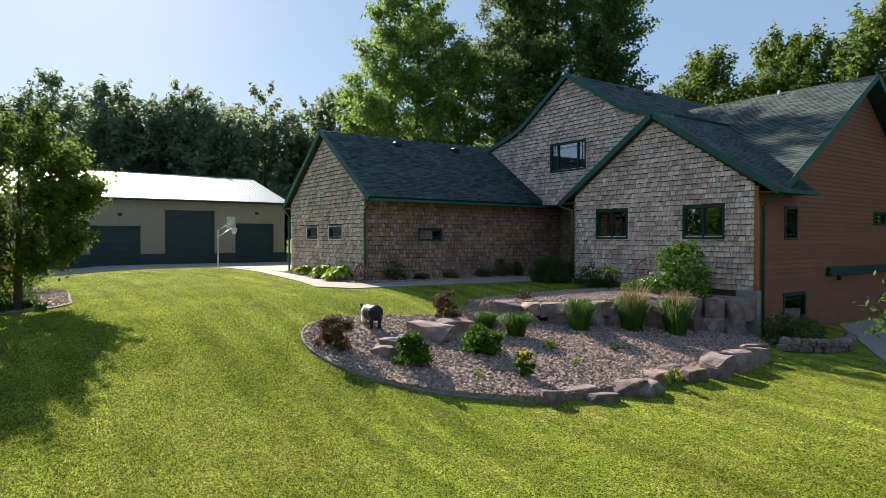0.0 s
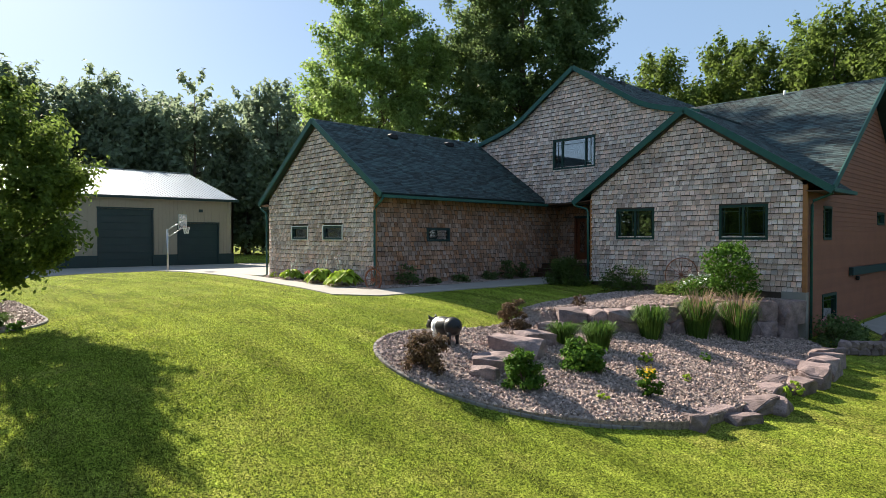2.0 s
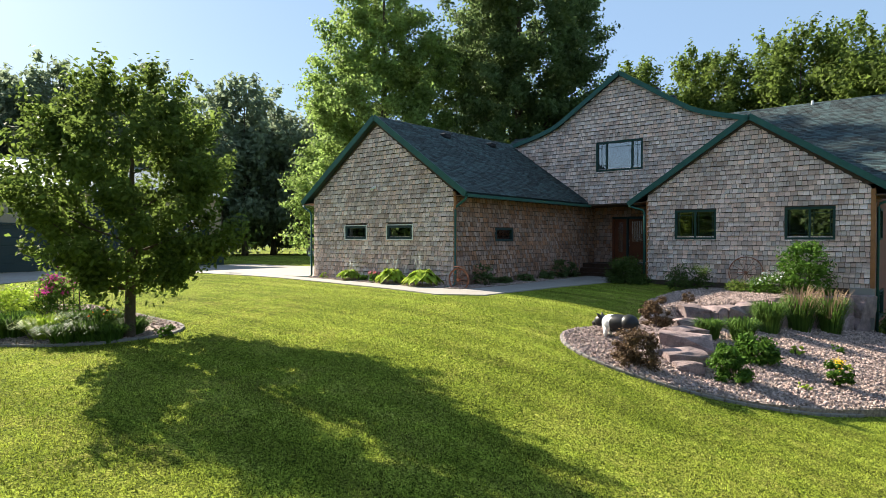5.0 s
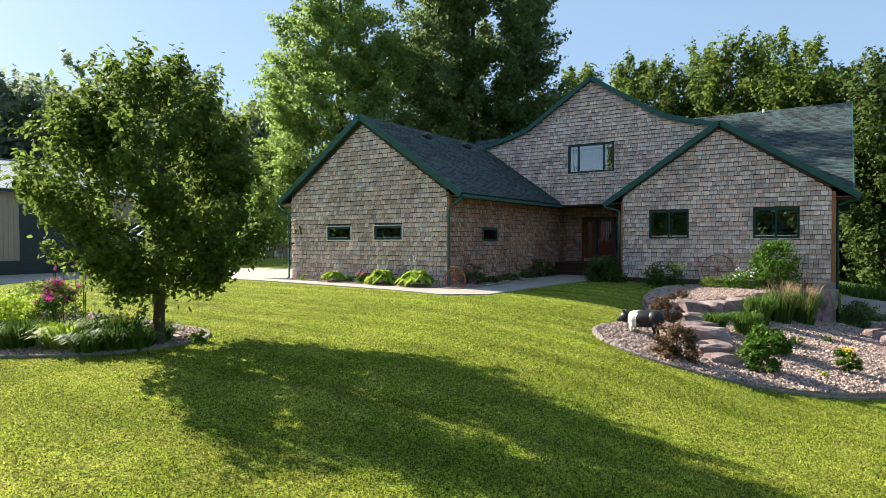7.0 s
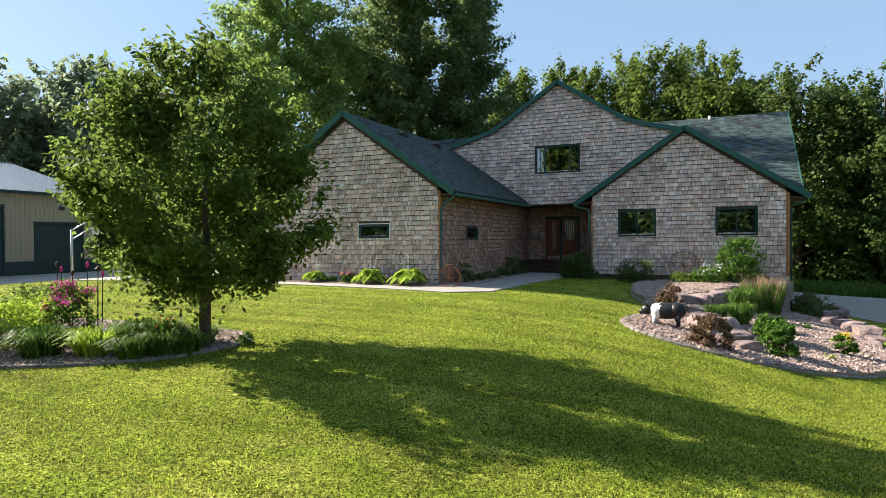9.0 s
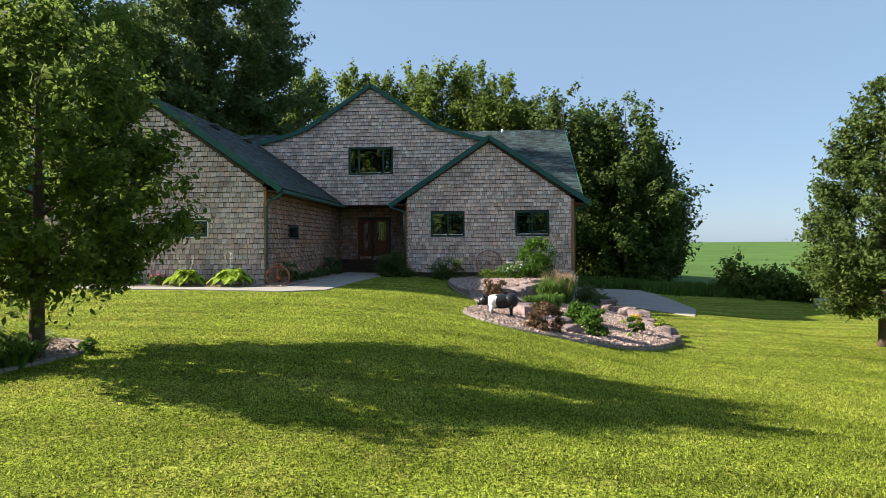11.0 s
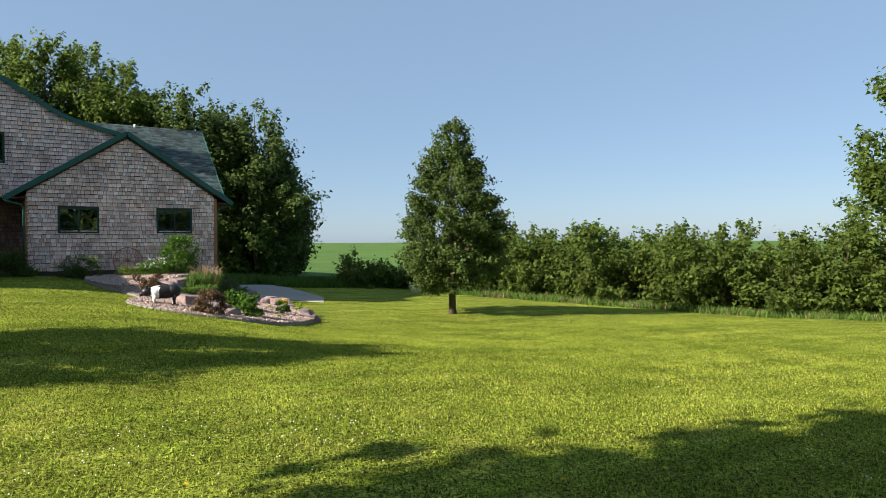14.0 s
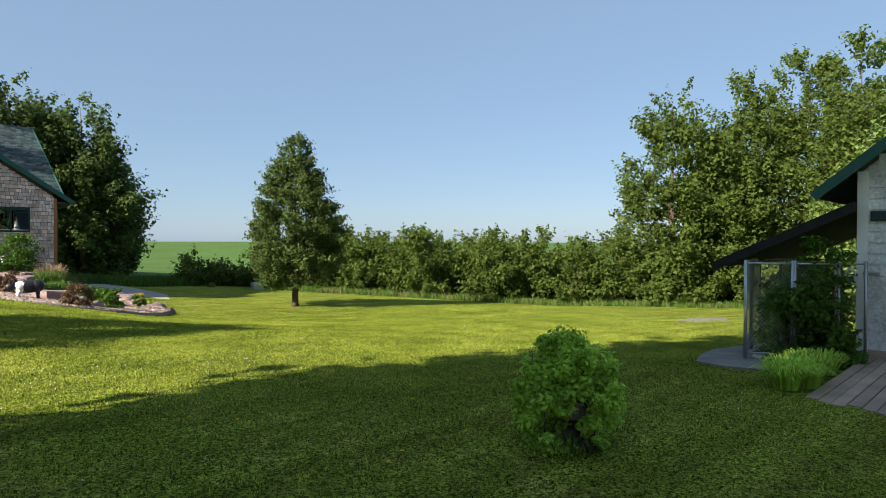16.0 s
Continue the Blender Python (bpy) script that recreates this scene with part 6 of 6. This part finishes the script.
# ---- grass ----
def blades(count, seed, spots, spread, h, w, label, material=M_GRASS):
    """Grass blades, thickest near a line of spots; none on paving, beds or under buildings."""
    rng = np.random.default_rng(seed)
    s = np.array(spots)
    i = rng.integers(0, len(s), count)
    r = spread * rng.uniform(0.02, 1, count) ** 0.75
    a = rng.uniform(0, 2 * np.pi, count)
    x, y = s[i, 0] + r * np.cos(a), s[i, 1] + r * np.sin(a)
    def within(poly):
        c = np.zeros(len(x), bool)
        for (px, py), (qx, qy) in zip(poly, poly[1:] + poly[:1]):
            if py != qy:
                c ^= ((py > y) != (qy > y)) & (x < (qx - px) * (y - py) / (qy - py) + px)
        return c
    bad = np.zeros(len(x), bool)
    for poly in (BED, TB, [(-56, -9), (-46.6, -9), (-46.6, 12), (-43, 12.6), (-38, 12.2), (-34, 11.7), (-23.3, 10.3), (-22, 11.4), (-21.3, 23.3), (-34, 40), (-56, 40)], [(-20.2, 21.9), (-11.6, 21.9), (-9.3, 20.6), (-6.8, 19.3), (-4.6, 37), (-20, 37)], [(-9.0, -13.0), (-7.4, -11.9), (-1.5, -11.3), (-1.5, -20), (-11, -20), (-11, -14.7)]):
        bad |= within(poly)
    x, y, r = x[~bad], y[~bad], r[~bad]
    n = len(x)
    z = ground_z(x, y)
    big = (1 + r / spread * 0.9)
    hh = h * rng.uniform(0.5, 1.2, n)
    a = rng.uniform(0, 2 * np.pi, n)
    lean = rng.uniform(0.1, 0.9, n) * hh
    side = np.stack([-np.sin(a), np.cos(a), 0 * a], -1) * (w * big)[:, None]
    p = np.stack([x, y, z - 0.004], -1)
    b = rng.uniform(0, 2 * np.pi, n)
    tip = p + np.stack([np.cos(b) * lean, np.sin(b) * lean, hh], -1)
    v = np.stack([p - side, p + side, tip], 1).reshape(-1, 3)
    return tagged(sheet("grass", v, np.arange(3 * n).reshape(-1, 3), material), label, "grass", kind="stuff")
blades(495000, 1, [(-3, 1), (-6, -1), (-8, -3), (-10, -4), (-12, -5), (-13, -2), (-14, -5), (-15, -8), (-17, -11), (-16, -1), (-19, -4), (-12, 2)], 13, 0.036, 0.0055, "short mown lawn grass")
blades(165000, 2, [(-10, 0), (-20, 5), (-28, 7), (-5, 5), (-2, -4), (-36, 4), (-14, 3)], 22, 0.045, 0.010, "short mown lawn grass farther off")
blades(9000, 3, [(10 + 26 * k / 9, 24 - 34 * k / 9) for k in range(10)], 3.0, 0.4, 0.02, "tall rough grass along the hedgerow", M_BLADE_TAN)
blades(22000, 4, [(9 + 26 * k / 9, 26 - 35 * k / 9) for k in range(10)], 4.0, 0.5, 0.022, "tall green grass along the hedgerow", M_BLADE)
blades(20000, 5, [(-8 + 2 * k, 40 - 0.6 * k) for k in range(10)], 4.0, 0.7, 0.03, "tall green grass behind the driveway", M_BLADE)

# ---- flowers in the lawn ----
def dandelion(x, y, h):
    z = float(ground_z(x, y))
    top = thing("dandelion", "yellow dandelion in the mown lawn", "flower", "dandelions", (x, y, z - 0.01))
    part("stem", tube(bmesh.new(), [(0, 0, 0), (0.01, 0.004, h * 0.6), (0.02, 0.0, h)], [0.003, 0.003, 0.0025], 5), M_LEAF_BUSH, top)
    bm = bmesh.new()
    for ring, (r, zz) in enumerate(((0.026, 0.0), (0.017, 0.008))):
        for k in range(11):
            a = 2 * math.pi * (k + 0.5 * ring) / 11
            b0, b1 = a - 0.2, a + 0.2
            v = [bm.verts.new((0.02 + q * math.cos(e), q * math.sin(e), h + zz + 0.006 * (q > 0.01))) for q, e in ((0.004, b0), (0.004, b1), (r, b1), (r, b0))]
            bm.faces.new(v)
    part("bloom", bm, M_YELLOW, top)


rd = random.Random(12)
for k in range(26):
    dandelion(rd.uniform(-18.5, -8.5), rd.uniform(-16.5, -7.5), rd.uniform(0.05, 0.11))


def clover(count, seed):
    """White clover heads in loose drifts."""
    rng = np.random.default_rng(seed)
    mid = np.stack([rng.uniform(-20, -5, 22), rng.uniform(-15, -1, 22)], -1)
    p = mid[rng.integers(0, 22, count)] + rng.normal(0, 0.55, (count, 2))
    c = np.stack([p[:, 0], p[:, 1], ground_z(p[:, 0], p[:, 1]) + 0.035], -1)
    s = rng.uniform(0.006, 0.011, (count, 1, 1))
    d = np.array([(1, 0, 0), (-1, 0, 0), (0, 1, 0), (0, -1, 0), (0, 0, 1), (0, 0, -1)], float)
    v = (c[:, None] + d[None] * s).reshape(-1, 3)
    f = np.array([(0, 2, 4), (2, 1, 4), (1, 3, 4), (3, 0, 4), (2, 0, 5), (1, 2, 5), (3, 1, 5), (0, 3, 5)])
    f = (f[None] + 6 * np.arange(count)[:, None, None]).reshape(-1, 3)
    tagged(sheet("clover", v, f, M_WHITE), "white clover heads scattered in the lawn", "clover", kind="stuff")


clover(380, 31)
